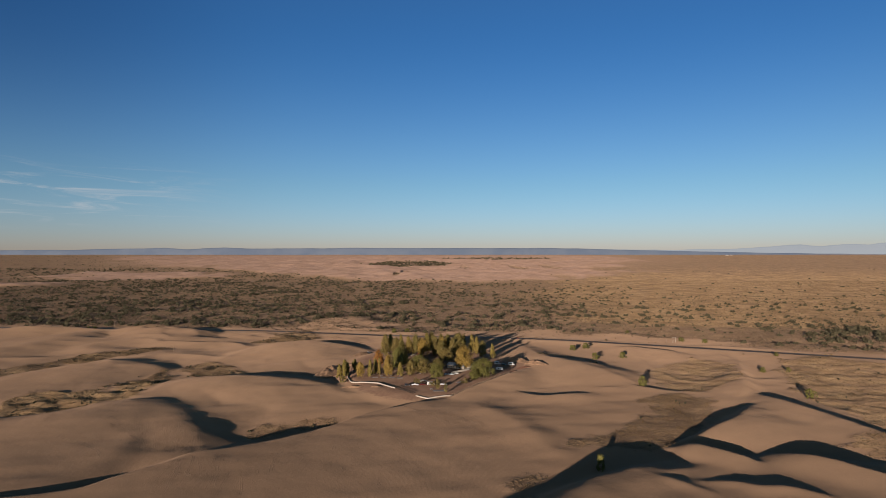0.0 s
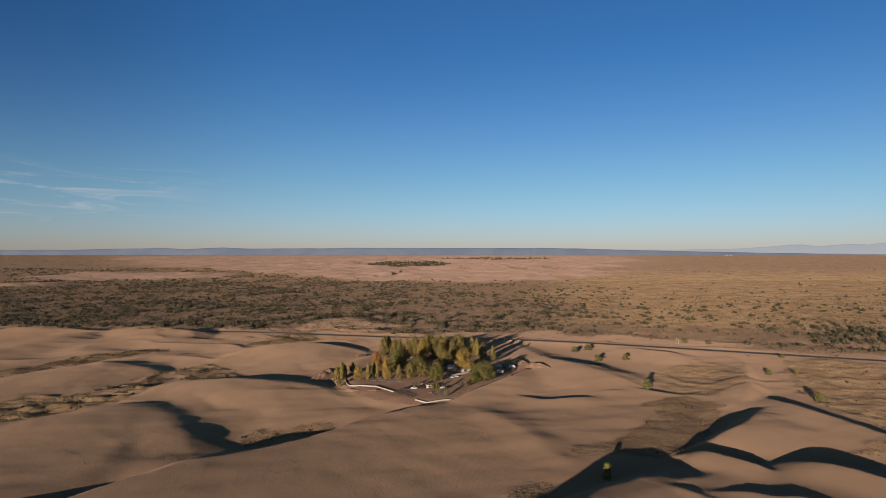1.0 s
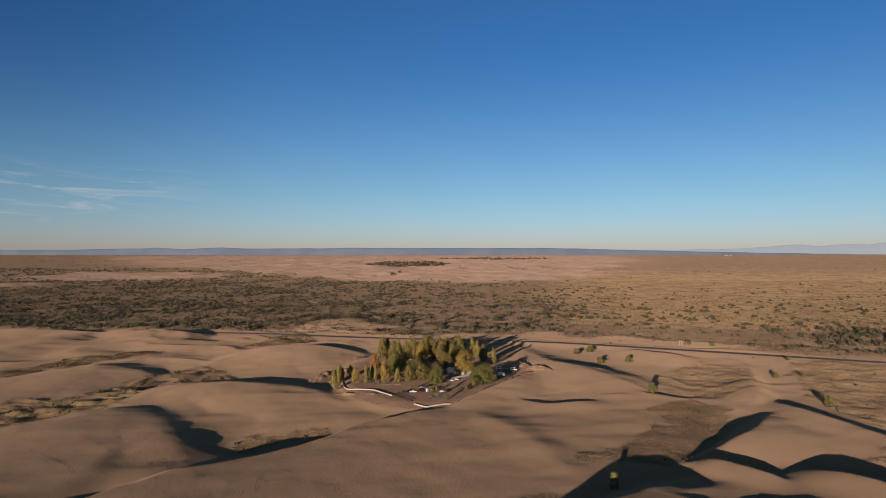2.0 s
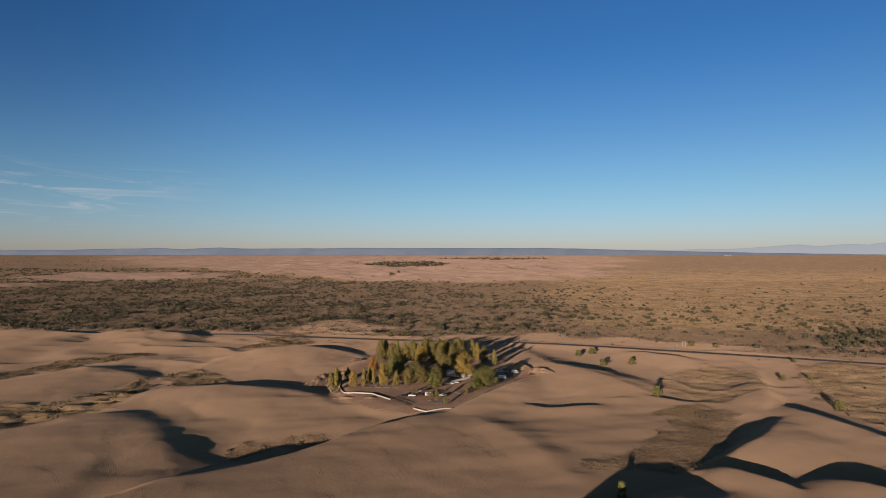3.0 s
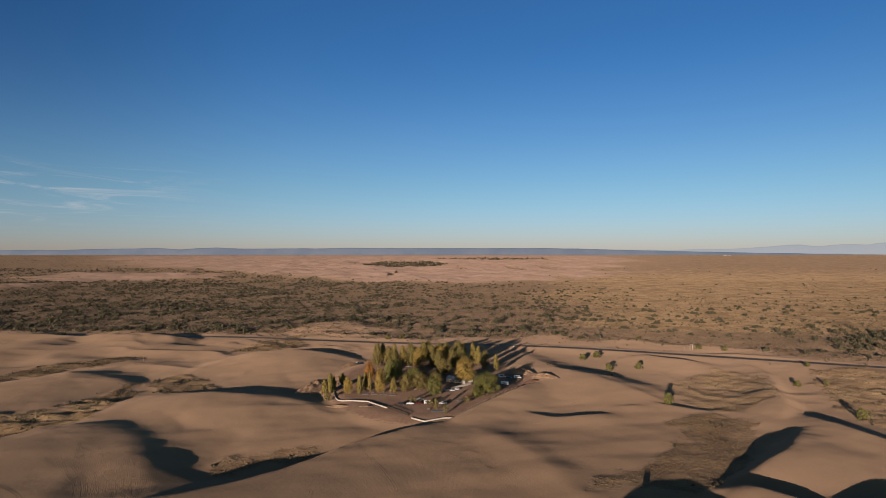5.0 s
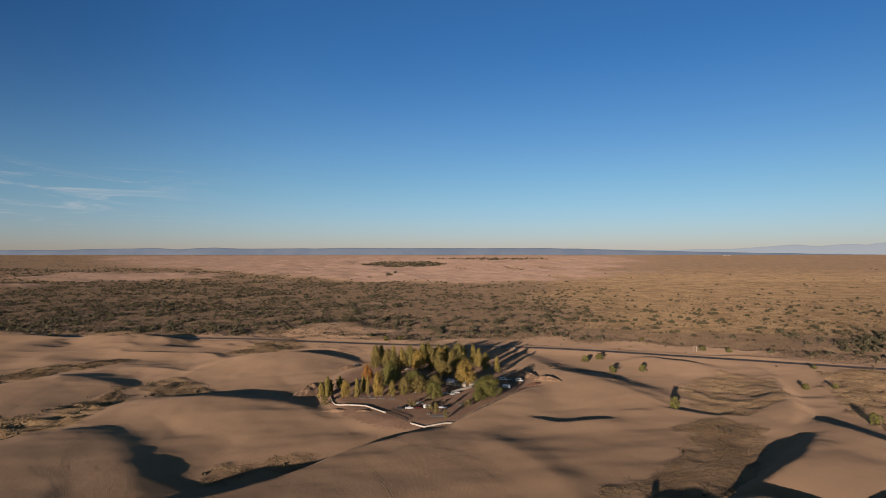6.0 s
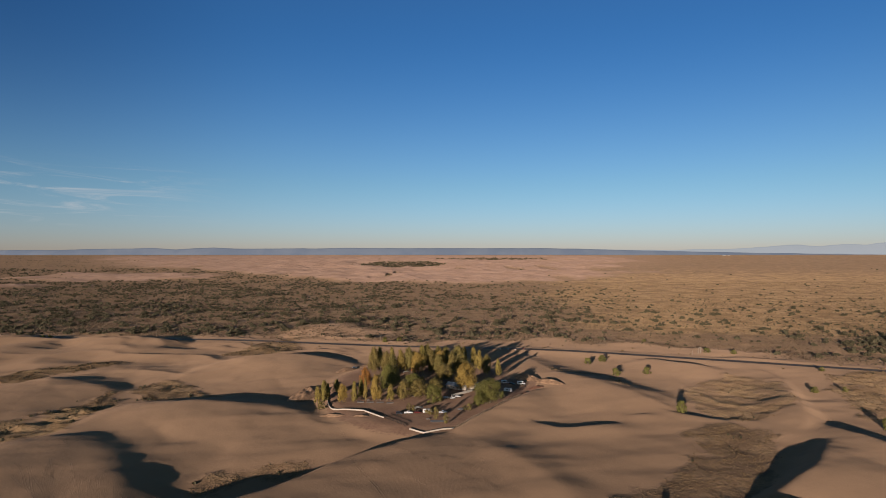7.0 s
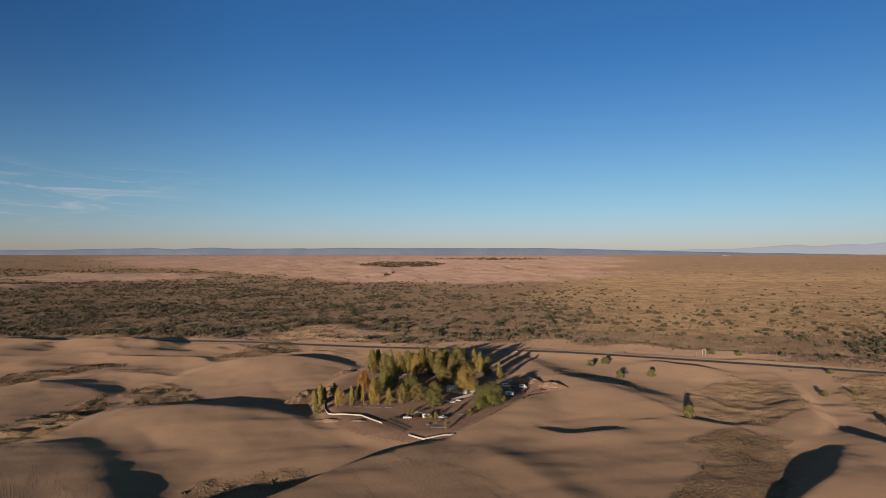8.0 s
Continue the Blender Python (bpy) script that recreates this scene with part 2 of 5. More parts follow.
M_ASPHALT = plain("worn_asphalt", (0.185, 0.150, 0.120), 0.9, 0, 0.3, 0.05, 2.0, False)
M_GRAVEL = plain("road_gravel", (0.235, 0.165, 0.112), 0.95, 0, 0.35, 0.2, 3.0, False)
M_BARK = plain("bark", (0.16, 0.12, 0.085), 0.9, 0, 0.4, 2.0, 14.0)
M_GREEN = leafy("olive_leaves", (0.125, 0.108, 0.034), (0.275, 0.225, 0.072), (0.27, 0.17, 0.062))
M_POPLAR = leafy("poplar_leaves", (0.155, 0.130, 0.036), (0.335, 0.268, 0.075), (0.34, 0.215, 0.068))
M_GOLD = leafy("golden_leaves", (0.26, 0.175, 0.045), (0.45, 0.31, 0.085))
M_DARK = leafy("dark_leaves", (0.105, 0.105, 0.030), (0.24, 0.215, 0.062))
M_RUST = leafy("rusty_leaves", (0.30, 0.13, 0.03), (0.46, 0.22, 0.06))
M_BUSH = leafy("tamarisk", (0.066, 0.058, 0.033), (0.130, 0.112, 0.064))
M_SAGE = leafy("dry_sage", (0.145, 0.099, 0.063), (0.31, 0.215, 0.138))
# dark enough for rails that stand in for a strip of shadow
M_SHADE_FENCE = plain("shade_line_timber", (0.055, 0.042, 0.032), 0.85, 0, 0.35, 3.0, 20.0)
M_STRAW = leafy("straw_tufts", (0.175, 0.113, 0.058), (0.335, 0.226, 0.118))
M_WALL = plain("whitewashed_wall", (0.58, 0.51, 0.41), 0.85, 0, 0.12, 0.6, 5.0)
M_WOOD = plain("grey_timber", (0.30, 0.22, 0.15), 0.85, 0, 0.35, 3.0, 20.0)

# ---------------------------------------------------------------- the lie of the land
DUNES = []


def dune(stoss, lee, floor, rounded, crest):
    """Length of the windward slope, angle of the lee, level it sinks to, rounding, and the crest, with the lee to its left."""
    DUNES.append((stoss, lee, floor, rounded, crest))


dune(180, 27, -6.5, 3, [(-279, 247, -4.0), (-241, 244, -2.0), (-209, 248, -1.5), (-189, 253, -1.0), (-162, 260, 0.0), (-151, 270, 1.0), (-138, 286, 1.5), (-125, 302, 2.0), (-109, 313, 1.2), (-89, 329, 0.8), (-63, 357, 0.3), (-52, 375, 0.2), (-35, 392, 0.5), (-17, 409, 0.0), (-2, 421, -1.5), (11, 437, -4.0)])
dune(60, 10, -9.0, 18, [(11, 424, -4.0), (29, 401, -3.0), (48, 369, -4.0), (65, 338, -7.0)])
dune(115, 11, -11.0, 14, [(-279, 338, -3.0), (-264, 353, -1.2), (-242, 371, 0.9), (-221, 396, 0.9), (-208, 412, 0.0), (-196, 420, -2.0), (-184, 423, -5.0)])
dune(75, 16, -12.0, 17, [(-226, 444, -5.0), (-212, 430, -3.0), (-194, 408, -1.5), (-175, 384, -1.2), (-158, 359, -1.6), (-147, 341, -3.0), (-141, 331, -5.0)])
dune(100, 12, -9.0, 12, [(-226, 417, -6.0), (-221, 429, -3.5), (-219, 451, -2.2), (-214, 468, -1.0), (-199, 479, 0.3), (-169, 485, 1.2), (-130, 478, 0.4), (-91, 467, -2.5), (-61, 441, -5.0), (-47, 435, -8.0)])
dune(30, 24, -8.0, 2, [(-112, 502, -4.0), (-92, 467, -3.3), (-74, 451, -3.4), (-59, 452, -4.0), (-52, 465, -7.0)])
dune(150, 16, -7.0, 8, [(-226, 558, -8.0), (-220, 600, -5.0), (-208, 633, -2.0), (-189, 652, 1.0), (-153, 670, 2.0), (-116, 662, 0.0), (-86, 645, -4.0)])
dune(150, 11.5, -7.0, 14, [(-376, 466, -5.0), (-362, 483, -3.5), (-351, 514, -1.5), (-330, 544, -0.5), (-303, 562, -0.8), (-267, 544, -2.5), (-239, 521, -7.0)])
dune(130, 15, -7.0, 10, [(-426, 738, -7.0), (-396, 762, -2.0), (-367, 778, 1.0), (-345, 795, 1.0), (-315, 769, -1.5), (-298, 757, -7.0)])
dune(130, 12, -7.0, 10, [(-537, 682, -5.0), (-507, 714, -2.0), (-480, 745, -1.0), (-451, 756, -2.5), (-414, 762, -7.0)])
dune(45, 14, -8.0, 6, [(-641, 795, -5.0), (-559, 786, 1.5), (-505, 795, 1.0), (-455, 802, -3.0), (-407, 789, 1.0), (-371, 803, 1.5), (-344, 819, -4.5)])
dune(110, 9, -8.0, 5, [(80, 696, -4.5), (94, 636, -2.3), (103, 582, 0.4), (119, 552, 1.6), (133, 525, 1.4), (145, 498, 0.0), (157, 480, -3.5), (166, 475, -7.0)])
dune(60, 28, -9.0, 3, [(46, 478, -7.0), (55, 455, -4.0), (64, 440, -2.4), (76, 436, -2.0), (90, 439, -1.8), (104, 444, -2.4), (116, 452, -4.5), (126, 466, -8.0)])
dune(55, 27, -9.0, 2, [(-1, 430, -4.0), (8, 432, -1.2), (23, 453, -0.4), (44, 482, 0.0), (59, 506, 0.0), (74, 527, -1.2), (97, 554, -4.5), (114, 569, -8.0)])
dune(34, 28, -9.0, 2, [(114, 470, -7.0), (122, 464, -3.6), (131, 463, -2.6), (140, 467, -3.6), (148, 478, -7.0)])
dune(50, 24, -9.0, 2, [(139, 486, -7.0), (146, 480, -3.4), (154, 473, -3.0), (164, 467, -3.4), (178, 458, -4.5), (192, 446, -7.5)])
dune(110, 31, -9.0, 2, [(124, 327, -7.0), (141, 335, -2.0), (161, 346, 2.0), (184, 366, 3.0), (214, 407, -1.0)])
dune(80, 22, -8.0, 4, [(234, 475, -7.0), (233, 439, -2.0), (239, 406, 0.8), (245, 368, 1.4), (248, 331, 1.6), (252, 308, 0.0)])
dune(75, 28, -9.0, 2, [(103, 312, -8.0), (122, 323, -5.0), (134, 317, 1.5), (142, 305, 3.0), (152, 292, 2.0), (164, 294, -5.0)])
dune(75, 28, -9.0, 2, [(164, 323, -7.0), (166, 312, -2.0), (174, 301, 2.5), (184, 288, 5.0), (193, 274, 5.0), (203, 260, 4.0)])
dune(80, 28, -9.0, 2, [(-53, 153, 2.0), (-27, 155, 8.0), (-1, 157, 12.5), (16, 175, 12.0), (35, 208, 10.2), (48, 231, 8.2), (64, 253, 6.2), (82, 271, 4.2), (103, 288, 1.2), (124, 307, -4.5)])
dune(30, 26, -9.0, 2, [(74, 262, -4.0), (90, 271, 0.6), (99, 269, 1.8), (106, 260, 2.6), (112, 252, 2.0)])
dune(30, 26, -9.0, 2, [(112, 264, 0.6), (126, 261, 2.4), (136, 255, 3.2), (148, 254, 3.4), (158, 247, 3.0)])
dune(30, 26, -9.0, 2, [(99, 262, -1.5), (105, 274, 1.0), (113, 282, 1.0), (122, 288, -1.0)])
dune(80, 14, -8.0, 4, [(185, 678, -7.0), (207, 665, -3.0), (220, 648, -2.0), (240, 633, -2.0), (266, 631, -7.0)])
dune(60, 18, -8.0, 4, [(166, 475, -8.0), (182, 458, -6.0), (197, 452, -5.0), (214, 457, -5.0), (239, 485, -8.0)])
dune(42, 24, -9.0, 3, [(293, 658, -6.5), (288, 587, -4.0), (262, 525, -1.6), (246, 489, -0.2), (232, 458, 0.2), (219, 440, -1.8), (206, 434, -6.0)])
dune(90, 12, -7.0, 5, [(241, 637, -7.0), (291, 668, -4.0), (322, 665, -3.0), (350, 646, -3.0), (397, 624, -4.0), (434, 579, -4.0)])
dune(60, 11, -9.0, 6, [(18, 408, -2.4), (25, 401, -1.2), (35, 386, -0.9), (44, 369, -1.3), (51, 350, -1.9), (58, 334, -3.0), (63, 320, -4.2), (66, 310, -6.0)])
HOLLOWS = [(-150, 402, 42, 26, 3.5), (-195, 282, 70, 26, 4.0), (-110, 368, 60, 22, 3.0), (120, 350, 50, 50, 2.5), (70, 310, 40, 30, 2.0), (195, 330, 70, 28, 2.5)]
MESAS = [(168, 236, 100, 72, 2.6, -0.045), (-246, 315, 86, 80, -2.4, 0.010)]
BLOWOUTS = [(-94, 368, 60, 20, 36, 2.4), (-140, 384, 50, 26, -35, 0.8)]
WASH = [(238, 800), (268, 774), (286, 752), (305, 746), (323, 737), (334, 720), (356, 722), (381, 719), (405, 701), (446, 682), (520, 648), (640, 590), (760, 540)]
ROAD = [(-1500, 960), (-900, 870), (-469, 825), (-256, 806), (-150, 780), (-49, 757), (112, 732), (238, 684), (397, 615), (620, 520), (1100, 330), (1800, 120)]
ROAD_LINE = [tuple(p) for p in spline([(x, y, 0) for x, y in ROAD], 5)]


def blob(x, y, cx, cy, rx, ry, turn=0.0):
    """1 inside an oval with an uneven rim, 0 outside."""
    c, s = math.cos(radians(turn)), math.sin(radians(turn))
    u, v = ((x - cx) * c + (y - cy) * s) / rx, (-(x - cx) * s + (y - cy) * c) / ry
    return step(1.2, 0.75, np.hypot(u, v) + 1.7 * (fbm(x / 34 + 3, y / 34, 5) - 0.5))


# hollows between the dunes where dry scrub and grass hold on: hummock height, bare soil, straw, how thickly tufted, and the outline
PATCHES = []


def hollow(lumps, soil, straw, tufts, rim):
    xs, ys = [p[0] for p in rim], [p[1] for p in rim]
    PATCHES.append((lumps, soil, straw, rim + rim[:1], (min(xs) - 14, max(xs) + 14, min(ys) - 14, max(ys) + 14), tufts))


hollow(3.4, 0.55, 0.85, 0.7, [(-318, 424), (-316, 450), (-300, 459), (-261, 460), (-262, 481), (-239, 506), (-231, 499), (-230, 460), (-222, 437), (-239, 421), (-251, 415), (-260, 398), (-271, 392), (-289, 385)])
hollow(2.4, 0.75, 0.55, 1.0, [(-272, 475), (-252, 495), (-260, 524), (-257, 545), (-236, 517), (-233, 489), (-253, 479)])
hollow(2.6, 0.85, 0.50, 1.0, [(-235, 540), (-238, 561), (-232, 581), (-212, 578), (-178, 540), (-165, 521), (-176, 519), (-200, 519), (-216, 514)])
hollow(2.4, 0.80, 0.60, 1.0, [(-379, 572), (-376, 621), (-347, 644), (-329, 670), (-308, 663), (-311, 634), (-339, 608), (-356, 578)])
hollow(1.8, 0.80, 0.50, 0.8, [(-415, 540), (-401, 564), (-385, 581), (-365, 567), (-376, 543), (-382, 524), (-397, 517)])
hollow(2.2, 0.75, 0.50, 0.8, [(-229, 707), (-217, 748), (-199, 789), (-179, 817), (-157, 734), (-174, 716), (-195, 694)])
hollow(2.2, 0.85, 0.45, 0.8, [(-124, 362), (-116, 381), (-105, 388), (-84, 391), (-70, 399), (-69, 388), (-81, 380), (-100, 368), (-117, 357)])
hollow(0.9, 1.00, 0.40, 0.9, [(147, 433), (163, 447), (180, 448), (192, 440), (199, 424), (168, 385), (139, 346), (126, 330), (115, 328), (98, 335), (81, 331), (64, 326), (73, 340), (100, 353), (118, 369), (138, 396)])
hollow(2.0, 0.42, 0.55, 0.3, [(188, 531), (214, 574), (252, 606), (270, 590), (276, 556), (249, 495), (215, 463), (196, 454), (184, 458), (176, 471)])
hollow(1.8, 0.48, 0.58, 0.35, [(316, 552), (340, 590), (389, 612), (448, 548), (266, 326), (270, 364), (277, 417), (273, 442), (277, 471), (298, 512)])
hollow(1.2, 0.50, 0.50, 0.5, [(213, 323), (231, 333), (261, 335), (234, 286), (221, 294), (218, 310)])
hollow(0.8, 0.60, 0.45, 0.6, [(32, 278), (40, 290), (48, 287), (45, 276), (34, 270)])
hollow(1.0, 0.60, 0.50, 0.5, [(143, 585), (148, 565), (151, 543), (140, 551)])
hollow(1.0, 0.55, 0.40, 0.4, [(99, 623), (121, 616), (148, 603), (123, 594), (98, 600)])


def within(x, y, patch):
    """1 inside a hollow's ragged outline, 0 outside, for points near it."""
    rim, (x0, x1, y0, y1) = patch[3], patch[4]
    out = np.zeros(x.shape)
    m = (x > x0) & (x < x1) & (y > y0) & (y < y1)
    if not m.any():
        return out
    px, py = x[m], y[m]
    inside = np.zeros(px.shape, bool)
    for a, b in zip(rim[:-1], rim[1:]):
        if a[1] != b[1]:
            inside ^= ((a[1] > py) != (b[1] > py)) & (px < (b[0] - a[0]) * (py - a[1]) / (b[1] - a[1]) + a[0])
    d = line_distance(px, py, rim)[0]
    out[m] = step(-5.0, 4.0, np.where(inside, d, -d) + 22 * (fbm(px / 16 + 3, py / 16, 4) - 0.5))
    return out


def oasis(x, y):
    u, v = (x + 15) / 74, (y - 545) / 118
    fence = np.where(y < 513, 51 * (y - 437) - 74 * (x - 5), 1e4) / 90
    return step(1.12, 0.88, np.sqrt(u * u + v * v)) * step(-2.5, 1.5, fence)


def bearing(x, y):
    return (x + 2) / np.maximum(y - 46, 1)


RIM_BEARING = [-0.62, -0.55, -0.418, -0.332, -0.236, -0.169, -0.112, 0.032, 0.118, 0.213, 0.256, 0.32, 0.40]
RIM_DEPTH = [3400, 3070, 2960, 2660, 2420, 2150, 2080, 2080, 2110, 2200, 2300, 2400, 2500]


def far_dunes(x, y):
    """The bare dune fields out on the plain, and two sandy islands west of them."""
    b = bearing(x, y)
    e = fbm(x / 150 + 9, y / 260 + 4, 5) - 0.5
    a = step(-60, 60, y - np.interp(b, RIM_BEARING, RIM_DEPTH) + 330 * e) * step(4700, 4200, y) * step(-0.60, -0.45, b + 0.2 * e) * step(0.36, 0.20, b + 0.35 * e)
    a = a * (1 - far_grove(x, y)) * step(0.18, 0.28, fbm(x / 120, y / 500 + 20, 4))
    for cx, cy, rx, ry in ((-1255, 2370, 330, 170), (-1390, 1870, 230, 100), (-960, 2330, 90, 60)):
        a = np.maximum(a, step(1.15, 0.9, np.hypot((x - cx) / rx, (y - cy) / ry) + 1.9 * (fbm(x / 90 + 2, y / 75, 5) - 0.5)))
    return a


def far_grove(x, y):
    """A green hollow among the far dunes, and a thinner streak beyond it."""
    e = fbm(x / 90, y / 200, 4) - 0.5
    g = step(1.05, 0.80, np.hypot((x + 165) / 250, (y - 3330) / 330) + 0.9 * e)
    return np.maximum(g, 0.8 * step(1.0, 0.7, np.hypot((x - 380) / 420, (y - 3950) / 170) + 1.2 * e))


def height(x, y):
    x, y = np.asarray(x, float), np.asarray(y, float)
    shape = x.shape
    x, y = np.atleast_1d(x), np.atleast_1d(y)
    base = -6.2 + 1.6 * (fbm(x / 90, y / 90, 3) - 0.5) * 2
    near = step(760, 640, np.hypot(x, y - 300) * 0.9)
    # a rolling sand sea round and behind the camera
    outside = step(40, -60, y - 190) + step(380, 520, np.abs(x) - 0.25 * y) * step(900, 700, y)
    base = base + np.clip(outside, 0, 1) * 9 * (fbm(x / 130 + 40, y / 130, 2) - 0.35)
    for cx, cy, rx, ry, deep in HOLLOWS:
        base = base - deep * step(1.1, 0.3, np.hypot((x - cx) / rx, (y - cy) / ry))
    acc = np.exp(base / 0.8)
    wx = x + 5 * (fbm(x / 22, y / 22, 2) - 0.5)
    wy = y + 5 * (fbm(x / 22 + 50, y / 22, 2) - 0.5)
    for stoss, lee, floor, round_, crest in DUNES:
        xs, ys = [p[0] for p in crest], [p[1] for p in crest]
        m = (x > min(xs) - stoss - 10) & (x < max(xs) + stoss + 10) & (y > min(ys) - stoss - 10) & (y < max(ys) + stoss + 10)
        if not m.any():
            continue
        d, side, zc = line_distance(wx[m], wy[m], spline(crest, 4))
        w = np.clip(d / stoss, 0, 1)
        # broad backs for the rounded dunes, a straighter rise to the sharp ones
        fall = w ** 3 * (4 - 3 * w) if round_ >= 8 else 0.72 * w * w * (3 - 2 * w) + 0.28 * w
        up = zc - (zc - floor) * fall
        t = math.tan(radians(lee))
        down = zc - t * (np.sqrt(d * d + round_ * round_) - round_)
        f = step(-1.0, 1.0, side)
        z = up * (1 - f) + np.maximum(down, floor - 2) * f
        acc[m] += np.exp(z / 0.8)
    # flat-topped swells of sand
    for cx, cy, rx, ry, top, tilt in MESAS:
        acc += np.exp((top + tilt * (y - cy) - 10.0 * step(0.80, 1.40, np.hypot((x - cx) / rx, (y - cy) / ry))) / 0.8)
    z = 0.8 * np.log(acc)
    # blowouts scoured between the crests
    for cx, cy, rx, ry, turn, deep in BLOWOUTS:
        c, t = math.cos(radians(turn)), math.sin(radians(turn))
        u, v = ((x - cx) * c + (y - cy) * t) / rx, (-(x - cx) * t + (y - cy) * c) / ry
        z = z - deep * step(1.15, 0.25, np.hypot(u, v))
    z = z + near * 0.5 * (fbm(x / 14, y / 14, 3) - 0.5)
    z = z + near * 0.5 * (fbm((x * 0.9 + y * 0.3) / 60, (y - 0.3 * x) / 12, 2) - 0.5)
    # long soft swells across the wind that catch the low light
    swell = step(0.40, 0.62, fbm(x / 75 + 11, y / 60 + 5, 2)) * (1 - step(1.2, 0.8, np.hypot((x + 165) / 55, (y - 385) / 60)))
    z = z + near * swell * 1.05 * (fbm((x + 0.12 * y) / 75 + 8, (y - 0.16 * x) / 17, 2) - 0.5)
    # small wandering dunes between the hollows in the north-west
    rough = step(-140, -240, x) * step(530, 600, y) * step(830, 770, y)
    z = z + rough * 4.2 * (0.45 - np.abs(2 * fbm(x / 70 + 31, y / 48 + 3, 2) - 1))
    # hummocks held by the scrub in the hollows
    for patch in PATCHES:
        w = within(x, y, patch)
        m = w > 0
        if m.any():
            z[m] += patch[0] * w[m] * (fbm(x[m] / 9, y[m] / 9, 4) - 0.45)
    o = oasis(x, y)
    z = z * (1 - o) + (-1.6 + 0.5 * (fbm(x / 30, y / 30, 2) - 0.5)) * o
    # the road runs on a low bank
    m = (y > 100) & (y < 1000)
    if m.any():
        d = np.full(x.shape, 1e9)
        d[m] = line_distance(x[m], y[m], ROAD_LINE)[0]
        # sandy hummocks, cut by the wind, on both verges west of the oasis
        verge = step(9, 22, d) * step(95, 45, d) * step(60, -120, x)
        z = z + verge * 9.0 * np.clip(fbm(x / 42 + 5, y / 26, 4) - 0.43, 0, 0.3)
        r = step(34, 7, d)
        z = z * (1 - r) + (-4.8) * r
    # the scrub plain beyond it, and the slow rise to the hills
    plain_ = step(820, 1000, y + 0.35 * x)
    z = z * (1 - plain_) + plain_ * (-5 + 2.5 * (fbm(x / 140, y / 140, 3) - 0.5))
    # a sandy rise behind the road, and the cut edge where the verge drops to the plain
    z = z + 6.5 * step(1.25, 0.15, np.hypot((x + 148) / 62, (y - 895) / 75) + 0.5 * (fbm(x / 40, y / 40, 3) - 0.5))
    m = (x > 225) & (x < 760) & (y > 520) & (y < 860)
    if m.any():
        d, side, _ = line_distance(x[m], y[m], WASH)
        z[m] -= 1.9 * step(-1.0, 2.5, d * np.clip(side * 3, -1, 1)) * step(60, 14, d)
    far = far_dunes(x, y) * (y > 1200)
    z = z + far * (24 * (1 - np.abs(2 * fbm(x / 210, y / 150, 3) - 1)) - 16)
    z = z + np.maximum(0, y - 2100) ** 1.0 * 0.0278 * step(2000, 2500, y)
    return z.reshape(shape)


def ground_z(x, y):
    return float(height(np.array([x]), np.array([y]))[0])


def axis(lo, a, b, hi, fine, grow):
    """Grid lines that are fine from a to b and widen to lo and hi."""
    mid = list(np.arange(a, b + fine, fine))
    s, v, up = fine, mid[-1], []
    while v < hi:
        s = min(s * grow, 60)
        v += s
        up.append(min(v, hi))
    s, v, down = fine, a, []
    while v > lo:
        s = min(s * grow * 1.03, 140)
        v -= s
        down.append(max(v, lo))
    return np.array(down[::-1] + mid + up)


GX = axis(-4950, -330, 330, 4950, 2.2, 1.022)
GY = axis(-2500, 240, 700, 4900, 2.2, 1.016)
XX, YY = np.meshgrid(GX, GY)
ZZ = height(XX.ravel(), YY.ravel())
nx, ny = len(GX), len(GY)
i, j = np.meshgrid(np.arange(nx - 1), np.arange(ny - 1))
q = (j * nx + i).ravel()
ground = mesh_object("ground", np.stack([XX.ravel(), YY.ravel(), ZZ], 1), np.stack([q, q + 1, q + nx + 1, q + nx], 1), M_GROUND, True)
tagged(ground, "wind-blown tan sand dunes running out into a brown scrub plain", "desert", kind="structure")


def beyond_road(x, y):
    """Positive out on the plain behind the road and its sandy verge, in metres."""
    d, s, _ = line_distance(x, y, ROAD_LINE)
    return d * np.clip(s * 3, -1, 1) - 48 * step(-20, 60, x) * step(420, 300, x) * (0.3 + 1.2 * vnoise(x / 45, y / 45))


def scrub_amount(x, y):
    e = beyond_road(x, y) + 50 * (fbm(x / 60, y / 60, 3) - 0.5)
    s = step(18, 60, e)
    s = s * (1 - 0.97 * far_dunes(x, y)) * (1 - blob(x, y, -142, 872, 58, 62))
    for patch in PATCHES:
        s = np.maximum(s, patch[1] * within(x, y, patch))
    return s


def grass_amount(x, y):
    a = step(0.0, 0.30, (x + 300 * (fbm(x / 300, y / 300, 3) - 0.5)) / np.maximum(y, 1)) * step(850, 1000, y + 0.2 * x)
    # straw colour fades with distance too, as part of the painted haze
    g = a * (1 - far_dunes(x, y)) * (1 - 0.75 * step(1300, 3400, y))
    for patch in PATCHES:
        g = np.maximum(g, patch[2] * within(x, y, patch))
    return g


# the last attribute adds a rose haze tint beyond 2500 m
for key, fn in (("scrub", scrub_amount), ("grass", grass_amount), ("yard", lambda x, y: np.maximum(oasis(x, y), blob(x, y, 56, 546, 24, 34, -20))), ("rosy_sand_haze", lambda x, y: np.maximum(far_dunes(x, y), 0.6 * step(2500, 3800, y) * step(0.45, 0.2, bearing(x, y)) * step(-0.60, -0.35, bearing(x, y))))):
    a = ground.data.attributes.new(key, "FLOAT", "POINT")
    a.data.foreach_set("value", fn(XX.ravel(), YY.ravel()).astype(np.float32))

